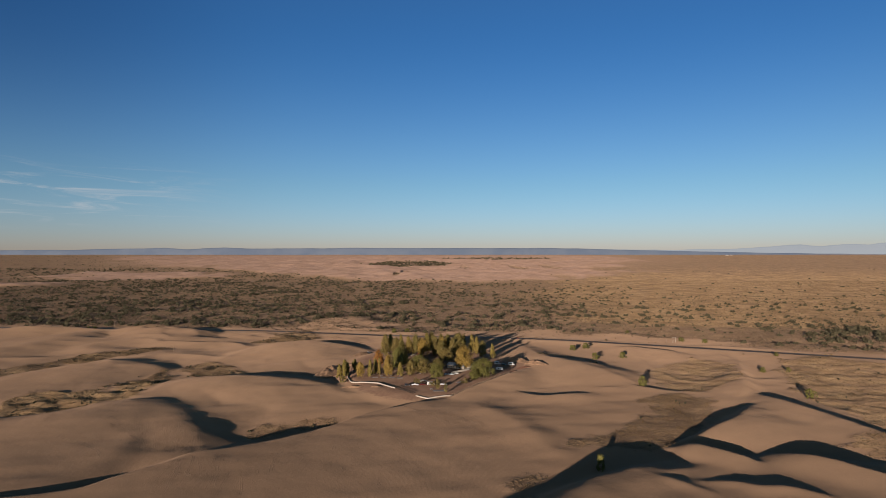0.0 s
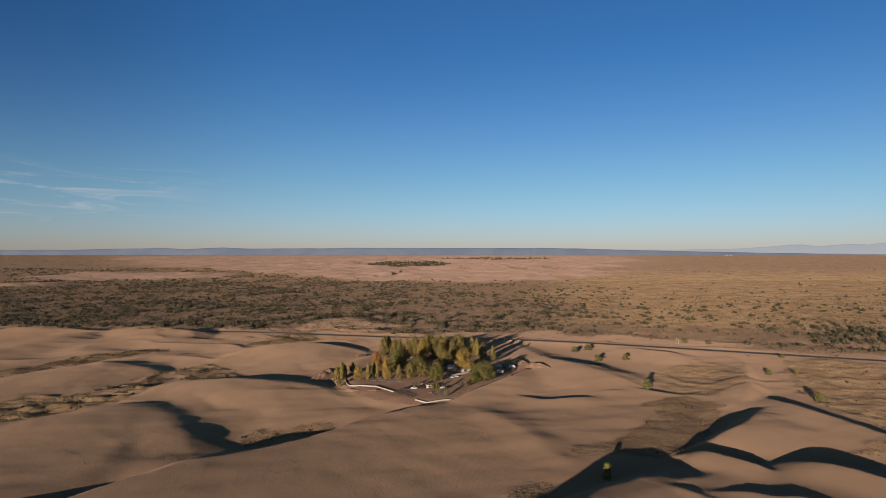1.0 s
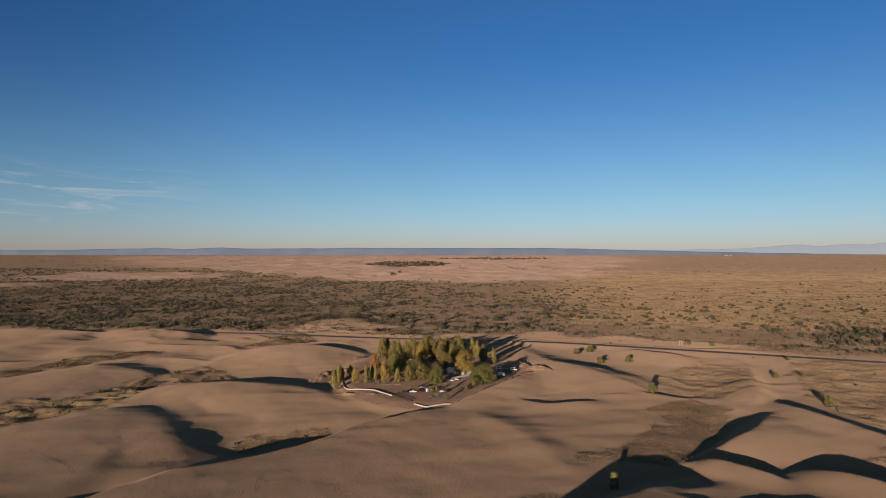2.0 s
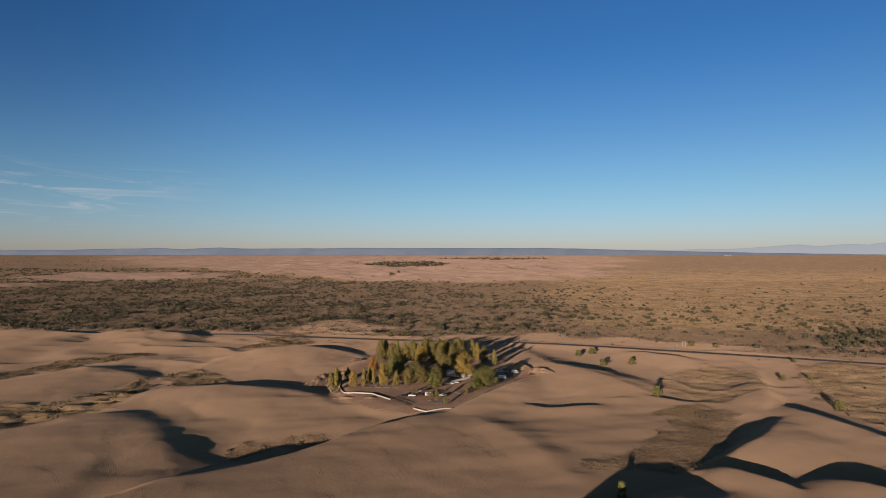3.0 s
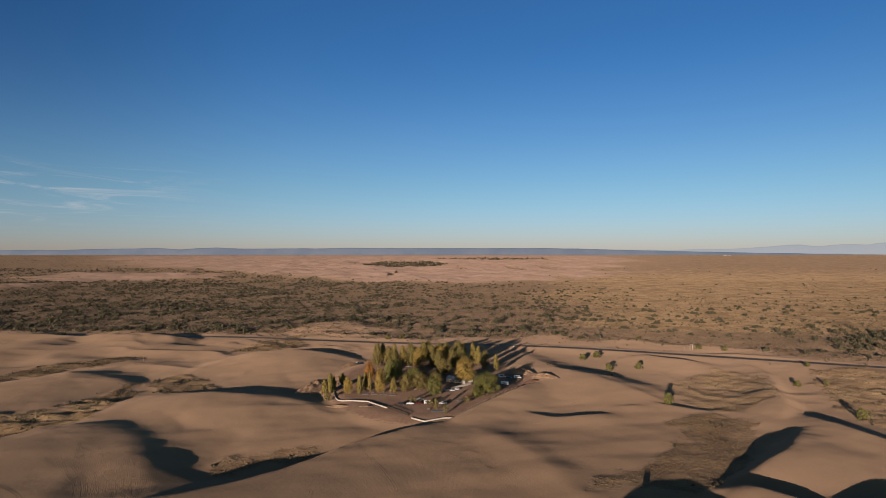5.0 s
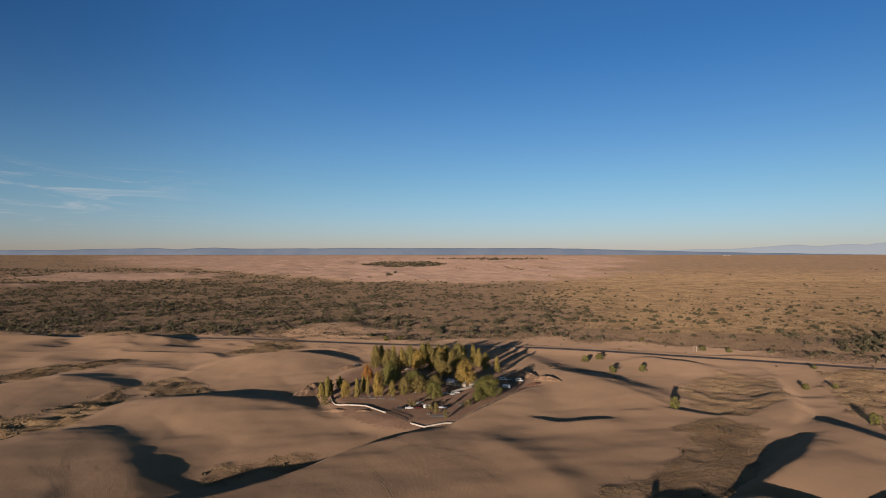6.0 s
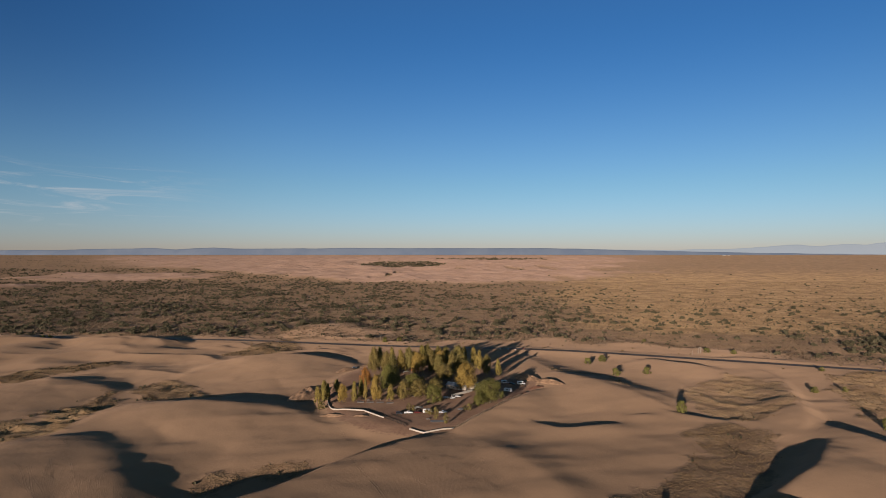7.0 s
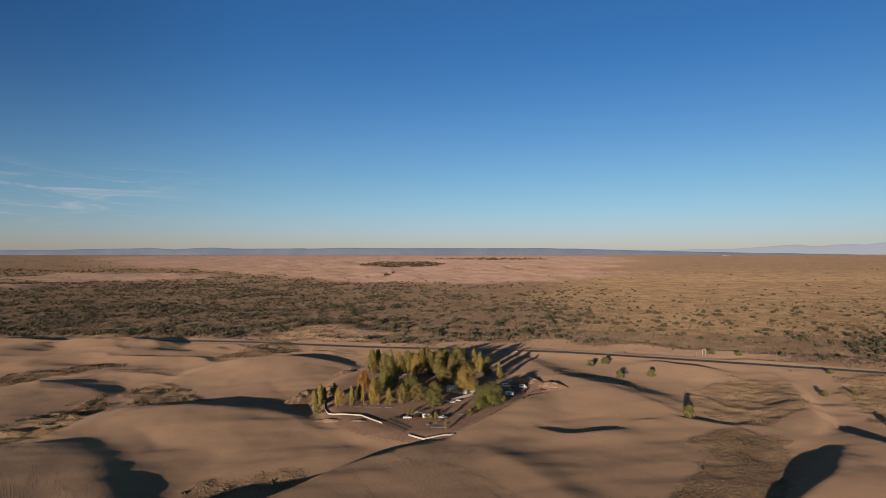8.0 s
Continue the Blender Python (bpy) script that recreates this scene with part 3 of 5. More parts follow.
# ---------------------------------------------------------------- road
def ribbon(name, line, half, lift, material, label, category):
    vs, fs = [], []
    for k, p in enumerate(line):
        a, b = Vector(line[max(k - 1, 0)]), Vector(line[min(k + 1, len(line) - 1)])
        n = Vector((-(b - a).y, (b - a).x, 0)).normalized()
        for s in (-1, -0.33, 0.33, 1):
            x, y = p[0] + n.x * half * s, p[1] + n.y * half * s
            vs.append((x, y, -4.8 + lift if p[1] > 100 else ground_z(x, y) + lift))
    for k in range(len(line) - 1):
        for c in range(3):
            a = k * 4 + c
            fs.append((a, a + 1, a + 5, a + 4))
    ob = mesh_object(name, vs, fs, material, True)
    return tagged(ob, label, category, kind="structure")


ribbon("road_shoulder", [p for p in ROAD_LINE if -1400 < p[0] < 1000], 5.4, 0.10, M_GRAVEL, "dark gravel shoulder along the desert road", "road")
ribbon("road", [p for p in ROAD_LINE if -1400 < p[0] < 1000], 3.5, 0.18, M_ASPHALT, "grey asphalt two-lane road crossing the desert", "road")

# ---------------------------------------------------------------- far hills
# air haze is put into this blue-grey, and a glow lifts it
M_HAZE_HILLS, nt, b = material("haze_tinted_hills", 1.0)
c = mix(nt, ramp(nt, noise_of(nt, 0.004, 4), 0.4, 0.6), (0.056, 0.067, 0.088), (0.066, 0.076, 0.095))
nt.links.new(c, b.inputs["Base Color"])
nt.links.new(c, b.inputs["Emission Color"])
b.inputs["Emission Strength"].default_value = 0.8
# thicker haze on the mountains, nearly all of it emission
M_HAZE_PEAKS = M_HAZE_HILLS.copy()
M_HAZE_PEAKS.name = "hazy_mountains"
pb = M_HAZE_PEAKS.node_tree.nodes["Principled BSDF"]
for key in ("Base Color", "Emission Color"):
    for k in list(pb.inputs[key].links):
        M_HAZE_PEAKS.node_tree.links.remove(k)
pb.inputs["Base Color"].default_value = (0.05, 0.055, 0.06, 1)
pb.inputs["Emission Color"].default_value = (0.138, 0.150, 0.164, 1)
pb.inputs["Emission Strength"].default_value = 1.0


def hills(name, y0, tops, label, stuff):
    xs = np.linspace(-4300, 4300, 420)
    top = np.interp(xs, [t[0] for t in tops], [t[1] for t in tops])
    top = top + (14 if stuff is M_HAZE_PEAKS else 6) * (fbm(xs / 160, xs * 0 + y0 / 100, 4) - 0.5)
    vs, fs = [], []
    for k, x in enumerate(xs):
        for dy, fz in ((-70, 0.0), (-35, 0.55), (-12, 0.9), (0, 1.0), (14, 0.9), (30, 0.0)):
            vs.append((x, y0 + dy + 16 * (fbm(np.array([x / 70.0]), np.array([dy / 20.0]), 2)[0] - 0.5), 40 + (top[k] - 40) * fz))
    for k in range(len(xs) - 1):
        for c in range(5):
            a = k * 6 + c
            fs.append((a, a + 6, a + 7, a + 1))
    return tagged(mesh_object(name, vs, fs, stuff, True), label, "hills", kind="structure")


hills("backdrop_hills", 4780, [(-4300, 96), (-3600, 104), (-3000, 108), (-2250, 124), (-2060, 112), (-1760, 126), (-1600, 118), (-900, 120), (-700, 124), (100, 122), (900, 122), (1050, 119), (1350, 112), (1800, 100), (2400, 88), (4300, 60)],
      "long low hills on the horizon, haze painted into their blue-grey", M_HAZE_HILLS)
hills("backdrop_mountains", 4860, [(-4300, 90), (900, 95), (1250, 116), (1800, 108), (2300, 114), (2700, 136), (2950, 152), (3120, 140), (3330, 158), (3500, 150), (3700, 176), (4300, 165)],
      "pale mountains far beyond the plain, haze painted in as glow", M_HAZE_PEAKS)

# ---------------------------------------------------------------- foliage
def leaf_cloud(centres, sizes, per, leaf, rng, flat=1.0):
    """Many small four-cornered leaves scattered round a set of clump centres."""
    n = len(centres) * per
    c = np.repeat(centres, per, 0) + rng.normal(0, 1, (n, 3)) * np.repeat(sizes, per)[:, None] * np.array([0.5, 0.5, 0.5 * flat])
    # leaves face outward from their clump and the stem, with some flutter
    own = c - np.repeat(centres, per, 0)
    out = c * np.array([1, 1, 0.35]) - np.array([0, 0, 0.30]) * centres[:, 2].mean()
    out = out / (np.linalg.norm(out, axis=1)[:, None] + 1e-6) + 0.9 * own / (np.linalg.norm(own, axis=1)[:, None] + 1e-6) + rng.normal(0, 0.45, (n, 3))
    a = np.cross(out, rng.normal(0, 1, (n, 3)))
    a /= np.linalg.norm(a, axis=1)[:, None]
    b = np.cross(out, a)
    b /= np.linalg.norm(b, axis=1)[:, None]
    s = leaf * rng.uniform(0.6, 1.3, (n, 1))
    a, b = a * s, b * s * 0.7
    v = np.stack([c - a, c + b, c + a, c - b], 1).reshape(-1, 3)
    f = np.arange(n * 4).reshape(-1, 4)
    return v, f


def envelope(kind, h, r, n, rng):
    """Clump centres inside a crown of the given habit."""
    k = rng.random(n)
    ang = rng.random(n) * 2 * math.pi
    if kind == "slim":
        z = 0.14 + 0.84 * k
        rad = r * np.sin(np.clip((1.03 - z) / 0.9, 0, 1) * math.pi * 0.62) ** 0.8
    elif kind == "round":
        z = 0.06 + 0.9 * k
        rad = r * np.sqrt(np.clip(1 - ((z - 0.42) / 0.56) ** 2, 0.03, 1))
    else:
        z = 0.15 + 0.83 * k
        rad = r * np.clip(np.sin(math.pi * np.clip(z, 0, 1) ** 0.95), 0.03, 1) ** 0.6
    lobes = 1 + 0.28 * np.sin(3 * ang + rng.random() * 6) + 0.18 * np.sin(5 * ang + 9 * z)
    rr = rad * lobes * np.sqrt(rng.uniform(0.25, 1, n))
    return np.stack([np.cos(ang) * rr, np.sin(ang) * rr, z * h], 1)


def make_tree(name, kind, h, r, leaves, clumps, per, leaf, seed, label, category="tree"):
    rng = np.random.default_rng(seed)
    tree = new(name)
    bm = bmesh.new()
    lean = rng.normal(0, 0.02 * h, 2)
    tube(0.028 * h * 0.6, 0.012 * h, (0, 0, -0.4), (lean[0], lean[1], 0.55 * h), 7, bm)
    tube(0.012 * h, 0.003 * h, (lean[0], lean[1], 0.55 * h), (lean[0] * 1.5, lean[1] * 1.5, 0.93 * h), 5, bm)
    cs = envelope(kind, h, r, clumps, rng)
    for k in range(10):
        t = cs[rng.integers(clumps)]
        z0 = max(0.12 * h, t[2] * (0.72 if kind == "slim" else 0.5))
        tube(0.008 * h, 0.002 * h, (lean[0] * z0 / h, lean[1] * z0 / h, z0), tuple(t), 4, bm)
    part("trunk", bm, M_BARK, tree)
    v, f = leaf_cloud(cs, np.full(clumps, 0.075 * h if kind != "slim" else 0.06 * h) * rng.uniform(0.6, 1.4, clumps), per, leaf, rng, 1.7)
    mesh_object("crown", v, f, leaves, False, tree)
    return tagged(tree, label, category, "oasis trees" if category == "tree" else "dune bushes")


def plant(templates, places, rng):
    """Stands a copy of a template, scaled to the height and crown radius given, on the ground at every place."""
    used = set()
    for k, (x, y, h, r) in enumerate(places):
        src = templates[k % len(templates)]
        s, w = h / SIZES[src.name][0], r / SIZES[src.name][1]
        m = pose(x, y, ground_z(x, y), 0, 0, rng.uniform(0, 360))
        if k % len(templates) in used:
            ob = copy_thing(src, m)
        else:
            ob, _ = src, used.add(k % len(templates))
            ob.matrix_basis = m
        ob.scale = (w * rng.uniform(0.95, 1.05), w, s)


SIZES = {}


def templates(name, kind, h, r, leaves, seeds, label, clumps=60, per=60, leaf=0.30):
    out = []
    for s in seeds:
        t = make_tree(name, kind, h * (1 + 0.03 * s), r, leaves, clumps, per, leaf, 100 + s, label)
        SIZES[t.name] = (h * (1 + 0.03 * s), r)
        out.append(t)
    return out


TREE_RNG = random.Random(4)
SLIM_AT = [(-88, 502, 12.5, 2.1), (-84, 504, 14.9, 2.6), (-82, 509, 10.7, 1.8), (-78, 523, 9.5, 2.3), (-61, 495, 14.2, 1.9), (-58, 507, 12.7, 2.2), (-54, 501, 14.8, 1.3), (-36, 498, 11.6, 2.1), (48, 578, 14.4, 2.1), (-54, 606, 19.5, 3.4), (-17, 618, 19.6, 3.4)]
SLIM_AT += [(30, 617, 17.5, 3.0), (34, 601, 17.4, 3.0), (-35, 597, 18.6, 3.4), (-44, 618, 17.0, 3.0), (22, 628, 16.0, 3.0)]
GOLD_AT = [(-46, 498, 17.8, 3.9), (-20, 588, 18.6, 5.6), (0, 601, 18.5, 4.4), (19, 532, 19.6, 8.0), (-69, 492, 13.0, 3.2)]
BROAD_AT = [(-58, 596, 20.5, 4.6), (-12, 625, 19.0, 4.4), (5, 618, 18.0, 4.4), (-28, 601, 20.0, 4.2), (-2, 630, 16.5, 4.0), (-27, 501, 13.3, 4.3), (-17, 507, 13.0, 5.9), (-5, 519, 11.0, 5.5), (15, 600, 21.5, 7.0), (2, 560, 13.5, 6.4), (-47, 592, 18.4, 4.7), (-42, 590, 16.1, 4.3), (-8, 598, 18.4, 4.3), (-2, 590, 15.8, 4.7), (-36, 544, 15.1, 4.3), (39, 587, 16.1, 3.8), (10, 590, 17.8, 4.3), (-24, 608, 15.7, 3.6)]
DARK_AT = [(-40, 525, 20.0, 6.4), (-22, 533, 12.2, 6.7), (-6, 489, 12.9, 5.6), (34, 492, 16.8, 7.4), (25, 484, 8.2, 4.1), (29, 507, 11.8, 4.3)]
RUST_AT = [(-59, 537, 15.7, 4.0), (-58, 551, 9.6, 2.6)]
SMALL_AT = [(-82, 484, 5.6, 2.8), (-22, 474, 4.7, 1.6), (-19, 471, 4.0, 1.3), (-7, 462, 4.6, 2.1), (-4, 451, 8.5, 1.7), (2, 442, 7.3, 1.3), (18, 471, 5.4, 1.8), (15, 474, 3.3, 1.5), (-14, 540, 8.1, 2.3), (-10, 465, 3.6, 1.2)]
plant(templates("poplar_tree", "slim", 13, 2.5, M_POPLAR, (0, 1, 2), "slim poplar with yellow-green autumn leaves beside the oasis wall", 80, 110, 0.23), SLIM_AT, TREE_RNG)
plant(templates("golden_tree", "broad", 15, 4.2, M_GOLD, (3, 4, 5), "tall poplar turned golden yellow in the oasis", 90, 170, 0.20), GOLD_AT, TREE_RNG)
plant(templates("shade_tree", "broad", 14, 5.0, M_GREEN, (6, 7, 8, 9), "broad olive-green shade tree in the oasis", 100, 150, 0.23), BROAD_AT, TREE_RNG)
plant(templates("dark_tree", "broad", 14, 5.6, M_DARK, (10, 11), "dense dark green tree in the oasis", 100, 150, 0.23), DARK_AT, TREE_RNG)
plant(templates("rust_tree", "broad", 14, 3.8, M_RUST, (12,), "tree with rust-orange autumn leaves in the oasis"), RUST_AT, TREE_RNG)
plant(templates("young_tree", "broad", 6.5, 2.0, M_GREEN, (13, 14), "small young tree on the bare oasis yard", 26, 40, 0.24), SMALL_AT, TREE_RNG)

# single bushes on the sand
LONE_AT = [(160, 474, 8.0, 3.6), (184, 607, 6.0, 3.6), (274, 441, 7.0, 3.6), (291, 538, 4.5, 3.0), (154, 600, 6.5, 3.6), (144, 656, 6.0, 3.6), (161, 668, 6.0, 4.0), (313, 536, 4.0, 2.0), (79, 296, 8.5, 2.2), (344, 610, 4.0, 2.4), (288, 716, 5.0, 3.4), (314, 709, 4.5, 3.2), (246, 790, 3.6, 2.6), (-65, 784, 5.5, 3.8), (-48, 790, 5.0, 3.6), (-492, 821, 4.0, 3.0), (-485, 823, 3.6, 2.8)]
lone = [make_tree("dune_bush", "round", 7, 3.3, M_DARK, 44, 60, 0.26, 60 + k, "round olive-green bush standing alone on the sand", "bush") for k in range(3)]
for t in lone:
    SIZES[t.name] = (7, 3.3)
plant(lone, LONE_AT, TREE_RNG)


def bush_field(name, material, places, quads, seed, label, leafsize=0.34, tall=0.9):
    """A whole spread of shrubs as one mesh: each a low uneven dome of leaf clumps."""
    rng = np.random.default_rng(seed)
    n = len(places)
    x, y, s = places[:, 0], places[:, 1], places[:, 2]
    z = height(x, y)
    d = rng.normal(0, 1, (n, quads, 3))
    d /= np.linalg.norm(d, axis=2)[:, :, None]
    d[:, :, 2] = np.abs(d[:, :, 2]) * 0.9
    rad = rng.uniform(0.45, 1.0, (n, quads, 1)) * (1 + 0.35 * rng.normal(0, 1, (n, quads, 1)).clip(-1, 1))
    c = d * rad * np.array([0.55, 0.55, tall])
    out = d + rng.normal(0, 0.6, (n, quads, 3))
    a = np.cross(out, rng.normal(0, 1, (n, quads, 3)))
    a /= np.linalg.norm(a, axis=2)[:, :, None]
    b = np.cross(out, a)
    b /= np.linalg.norm(b, axis=2)[:, :, None]
    k = leafsize * rng.uniform(0.7, 1.25, (n, quads, 1))
    a, b = a * k, b * k * 0.8
    v = np.stack([c - a, c + b, c + a, c - b], 2) * s[:, None, None, None]
    v += np.stack([x, y, z + 0.05], 1)[:, None, None, :]
    v = v.reshape(-1, 3)
    return tagged(mesh_object(name, v, np.arange(len(v)).reshape(-1, 4), material), label, "shrubs", kind="stuff")


def scatter(n, y0, y1, density, seed, power=1.0, spread=0.84):
    """Points thrown over the plain in front of the camera, kept where density says."""
    rng = np.random.default_rng(seed)
    k = rng.random(n)
    y = y0 * (y1 / y0) ** k if power == 1.0 else y0 + (y1 - y0) * k ** power
    x = (rng.random(n) * 2 - 1) * (spread * y + 60)
    keep = rng.random(n) < density(x, y)
    return x[keep], y[keep], rng


def green_density(x, y):
    b = bearing(x, y)
    clump = 0.22 + 0.78 * step(0.40, 0.62, fbm(x / 70 + 7, y / 90, 4))
    side = np.interp(b + 0.12 * (fbm(x / 160, y / 160, 3) - 0.5), [-0.8, -0.5, -0.25, -0.1, 0.0, 0.1, 0.22, 0.33, 0.45, 0.8], [0.55, 0.75, 0.75, 0.54, 0.42, 0.40, 0.42, 0.13, 0.07, 0.08])
    side = side + step(1350, 1900, y) * 0.35 * step(0.08, -0.12, b) - 0.25 * side * step(1250, 1450, y) * step(1900, 1600, y)
    side = side * (1 - 0.8 * step(1300, 2000, y) * step(0.0, 0.2, b))
    for cx, cy, rx, ry, much in ((545, 835, 120, 120, 0.75), (520, 1000, 190, 200, 0.24), (-620, 945, 110, 80, 1.0), (-180, 1010, 160, 60, 0.7)):
        side = np.maximum(side, much * step(1.3, 0.5, np.hypot((x - cx) / rx, (y - cy) / ry) + 1.1 * (fbm(x / 60, y / 60, 2) - 0.5)))
    on = step(20, 60, beyond_road(x, y)) * (1 - far_dunes(x, y)) * (1 - blob(x, y, -142, 872, 58, 62))
    return clump * side * on


def sage_density(x, y):
    on = step(10, 50, beyond_road(x, y)) * (1 - far_dunes(x, y))
    return on * (0.35 + 0.65 * step(0.35, 0.6, fbm(x / 50, y / 40, 3)))


x, y, rng = scatter(8200, 650, 1150, green_density, 21)
bush_field("tamarisk_shrubs", M_BUSH, np.stack([x, y, 3.6 + 5.4 * rng.random(len(x)) ** 1.7], 1), 74, 22, "dark green desert shrubs scattered over the brown plain", 0.20, 0.52)
x, y, rng = scatter(22000, 1150, 2900, green_density, 23)
bush_field("distant_shrubs", M_BUSH, np.stack([x, y, rng.uniform(3.6, 7.4, len(x))], 1), 16, 24, "distant band of dark green desert shrubs", 0.34, 0.44)
x, y, rng = scatter(26000, 2700, 4700, lambda x, y: np.maximum(far_grove(x, y), 0.25 * step(-0.30, -0.50, x / y) * (1 - far_dunes(x, y)) * step(0.45, 0.65, fbm(x / 200 + 3, y / 90, 4))), 37)
bush_field("faraway_shrubs", M_BUSH, np.stack([x, y, np.where(far_grove(x, y) > 0.3, rng.uniform(5.0, 10.0, len(x)), rng.uniform(2.5, 5.0, len(x)))], 1), 8, 38, "faraway streaks of dark green shrubs among the pale dunes", 0.45, 0.6)
x, y, rng = scatter(8000, 640, 1500, lambda x, y: sage_density(x, y) * (0.25 + 0.75 * step(0.4, 0.6, fbm(x / 70 + 60, y / 70, 3))), 35)
bush_field("scrub_tufts", M_BUSH, np.stack([x, y, rng.uniform(0.8, 2.1, len(x)) * (0.6 + y / 1800)], 1), 8, 36, "small dark tufts of scrub dotted over the plain", 0.44, 0.8)
x, y, rng = scatter(72000, 640, 2100, sage_density, 25)
big, dry = rng.uniform(0.8, 1.8, len(x)) * (0.7 + y / 2200), rng.random(len(x)) < 0.85 * grass_amount(x, y)
bush_field("sagebrush", M_SAGE, np.stack([x, y, big], 1)[~dry], 6, 26, "low dry brown sagebrush on the plain", 0.42, 0.75)
bush_field("dry_grass", M_STRAW, np.stack([x, y, 0.85 * big], 1)[dry], 6, 27, "pale dry grass clumps covering the open plain", 0.42, 0.6)
x, y, rng = scatter(2600, 560, 860, lambda x, y: step(-75, -20, beyond_road(x, y)) * step(30, 0, beyond_road(x, y)) * step(0.5, 0.7, fbm(x / 35, y / 20, 3)), 31)
bush_field("roadside_scrub", M_STRAW, np.stack([x, y, rng.uniform(0.6, 2.0, len(x))], 1), 10, 32, "straw-coloured scrub on the sandy verge of the road", 0.4, 0.8)
def patch_points(rng, each, clumped=0.92):
    """Points thrown over the scrubby hollows, each so many to the square metre."""
    xs, ys = [], []
    for patch in PATCHES:
        x0, x1, y0, y1 = patch[4]
        n = int(each * (x1 - x0) * (y1 - y0))
        x, y = rng.uniform(x0, x1, n), rng.uniform(y0, y1, n)
        k = rng.random(n) < patch[5] * within(x, y, patch) * (1 - clumped + clumped * step(0.44, 0.62, fbm(x / 10, y / 10, 3)))
        xs.append(x[k])
        ys.append(y[k])
    return np.concatenate(xs), np.concatenate(ys)


rng = np.random.default_rng(27)
x, y = patch_points(rng, 0.5, 0.7)
bush_field("hollow_scrub", M_STRAW, np.stack([x, y, rng.uniform(0.30, 0.75, len(x)) * (0.75 + y / 1400)], 1), 6, 28, "dry straw-coloured scrub in the hollows between dunes", 0.45, 0.5)
x, y = patch_points(rng, 0.03)
k = (x < 0) | (rng.random(len(x)) < 0.10)
x, y = x[k], y[k]
bush_field("hollow_shrubs", M_BUSH, np.stack([x, y, rng.uniform(0.6, 1.9, len(x))], 1), 14, 29, "small dark shrubs scattered in the dune hollows", 0.36, 0.8)

# ---------------------------------------------------------------- oasis walls
def low_wall(line, name, label, tall=0.75, thick=0.3):
    """A plastered wall that follows a line over the ground, with a slightly proud coping."""
    wall = new(name)
    pts = [Vector((*p, 0)).lerp(Vector((*q, 0)), k / 5) for p, q in zip(line[:-1], line[1:]) for k in range(5)] + [Vector((*line[-1], 0))]
    for pname, half, lo, hi in (("wall_body", thick / 2, -0.5, tall), ("coping", thick / 2 + 0.08, tall, tall + 0.12)):
        vs, fs = [], []
        for k, p in enumerate(pts):
            a, b = pts[max(k - 1, 0)], pts[min(k + 1, len(pts) - 1)]
            n = Vector((-(b - a).y, (b - a).x, 0)).normalized() * half
            z = ground_z(p.x, p.y)
            for s, zz in ((-1, lo), (-1, hi), (1, hi), (1, lo)):
                vs.append((p.x + s * n.x, p.y + s * n.y, z + zz))
        for k in range(len(pts) - 1):
            for c in range(4):
                d = (c + 1) % 4
                fs.append((k * 4 + c, k * 4 + d, k * 4 + 4 + d, k * 4 + 4 + c))
        e = (len(pts) - 1) * 4
        fs += [(0, 3, 2, 1), (e, e + 1, e + 2, e + 3)]
        mesh_object(pname, vs, fs, M_WALL, False, wall)
    return tagged(wall, label, "wall", kind="structure")


low_wall([(-87, 543), (-86, 527), (-80, 498), (-77, 487), (-74, 480), (-70, 477), (-52, 473), (-39, 458), (-37, 456)], "wall_west", "whitewashed low wall curving round the oasis yard")
low_wall([(-20, 434), (-11, 428), (-5, 431), (7, 437)], "wall_south", "whitewashed low wall at the yard's dune edge")


def post_fence(line, label, gap=2.4, wood=None):
    """Grey posts with two rails between them."""
    wood = wood or M_WOOD
    fence = new("fence")
    pts = spline([(x, y, 0) for x, y in line], 40)
    posts, run = [pts[0]], 0.0
    for a, b in zip(pts[:-1], pts[1:]):
        run += (b - a).length
        if run >= gap:
            posts.append(b)
            run = 0.0
    tops = []
    for p in posts:
        z = ground_z(p.x, p.y)
        part("post", box(0.28, 0.28, 2.0, (p.x, p.y, z - 0.3), 0.03), wood, fence)
        tops.append(Vector((p.x, p.y, z)))
    for a, b in zip(tops[:-1], tops[1:]):
        for hgt in (0.6, 1.25):
            part("rail", tube(0.09, 0.09, a + Vector((0, 0, hgt)), b + Vector((0, 0, hgt)), 5), wood, fence)
    return tagged(fence, label, "fence")


post_fence([(7, 438), (10, 440), (23, 458), (41, 490), (55, 509), (58, 514)], "weathered timber post fence along the foot of the dune", 1.8)
post_fence([(30, 488), (38, 498), (47, 510)], "short weathered timber fence inside the oasis")
# added dark rails in place of the bank's shadow between the walls
post_fence([(-37, 457.5), (-30, 448), (-22, 438)], "low dark fence added for the shadow line between the yard walls", 1.3, M_SHADE_FENCE)

# ---------------------------------------------------------------- vehicles
M_WHITE = plain("white_car_paint", (0.78, 0.77, 0.74), 0.35, 0, 0.05, 1.0, 6.0)
M_SILVER = plain("silver_car_paint", (0.50, 0.52, 0.55), 0.35, 0.3, 0.06, 1.0, 6.0)
M_BLACK = plain("dark_car_paint", (0.035, 0.036, 0.04), 0.35, 0, 0.1, 1.0, 6.0)
M_MAROON = plain("maroon_paint", (0.16, 0.035, 0.03), 0.4, 0, 0.1, 1.0, 6.0)
M_GLASS = plain("tinted_glass", (0.02, 0.024, 0.028), 0.08, 0, 0.1, 1.0, 6.0)
M_TYRE = plain("tyre_rubber", (0.025, 0.024, 0.023), 0.9, 0, 0.2, 4.0, 20.0)
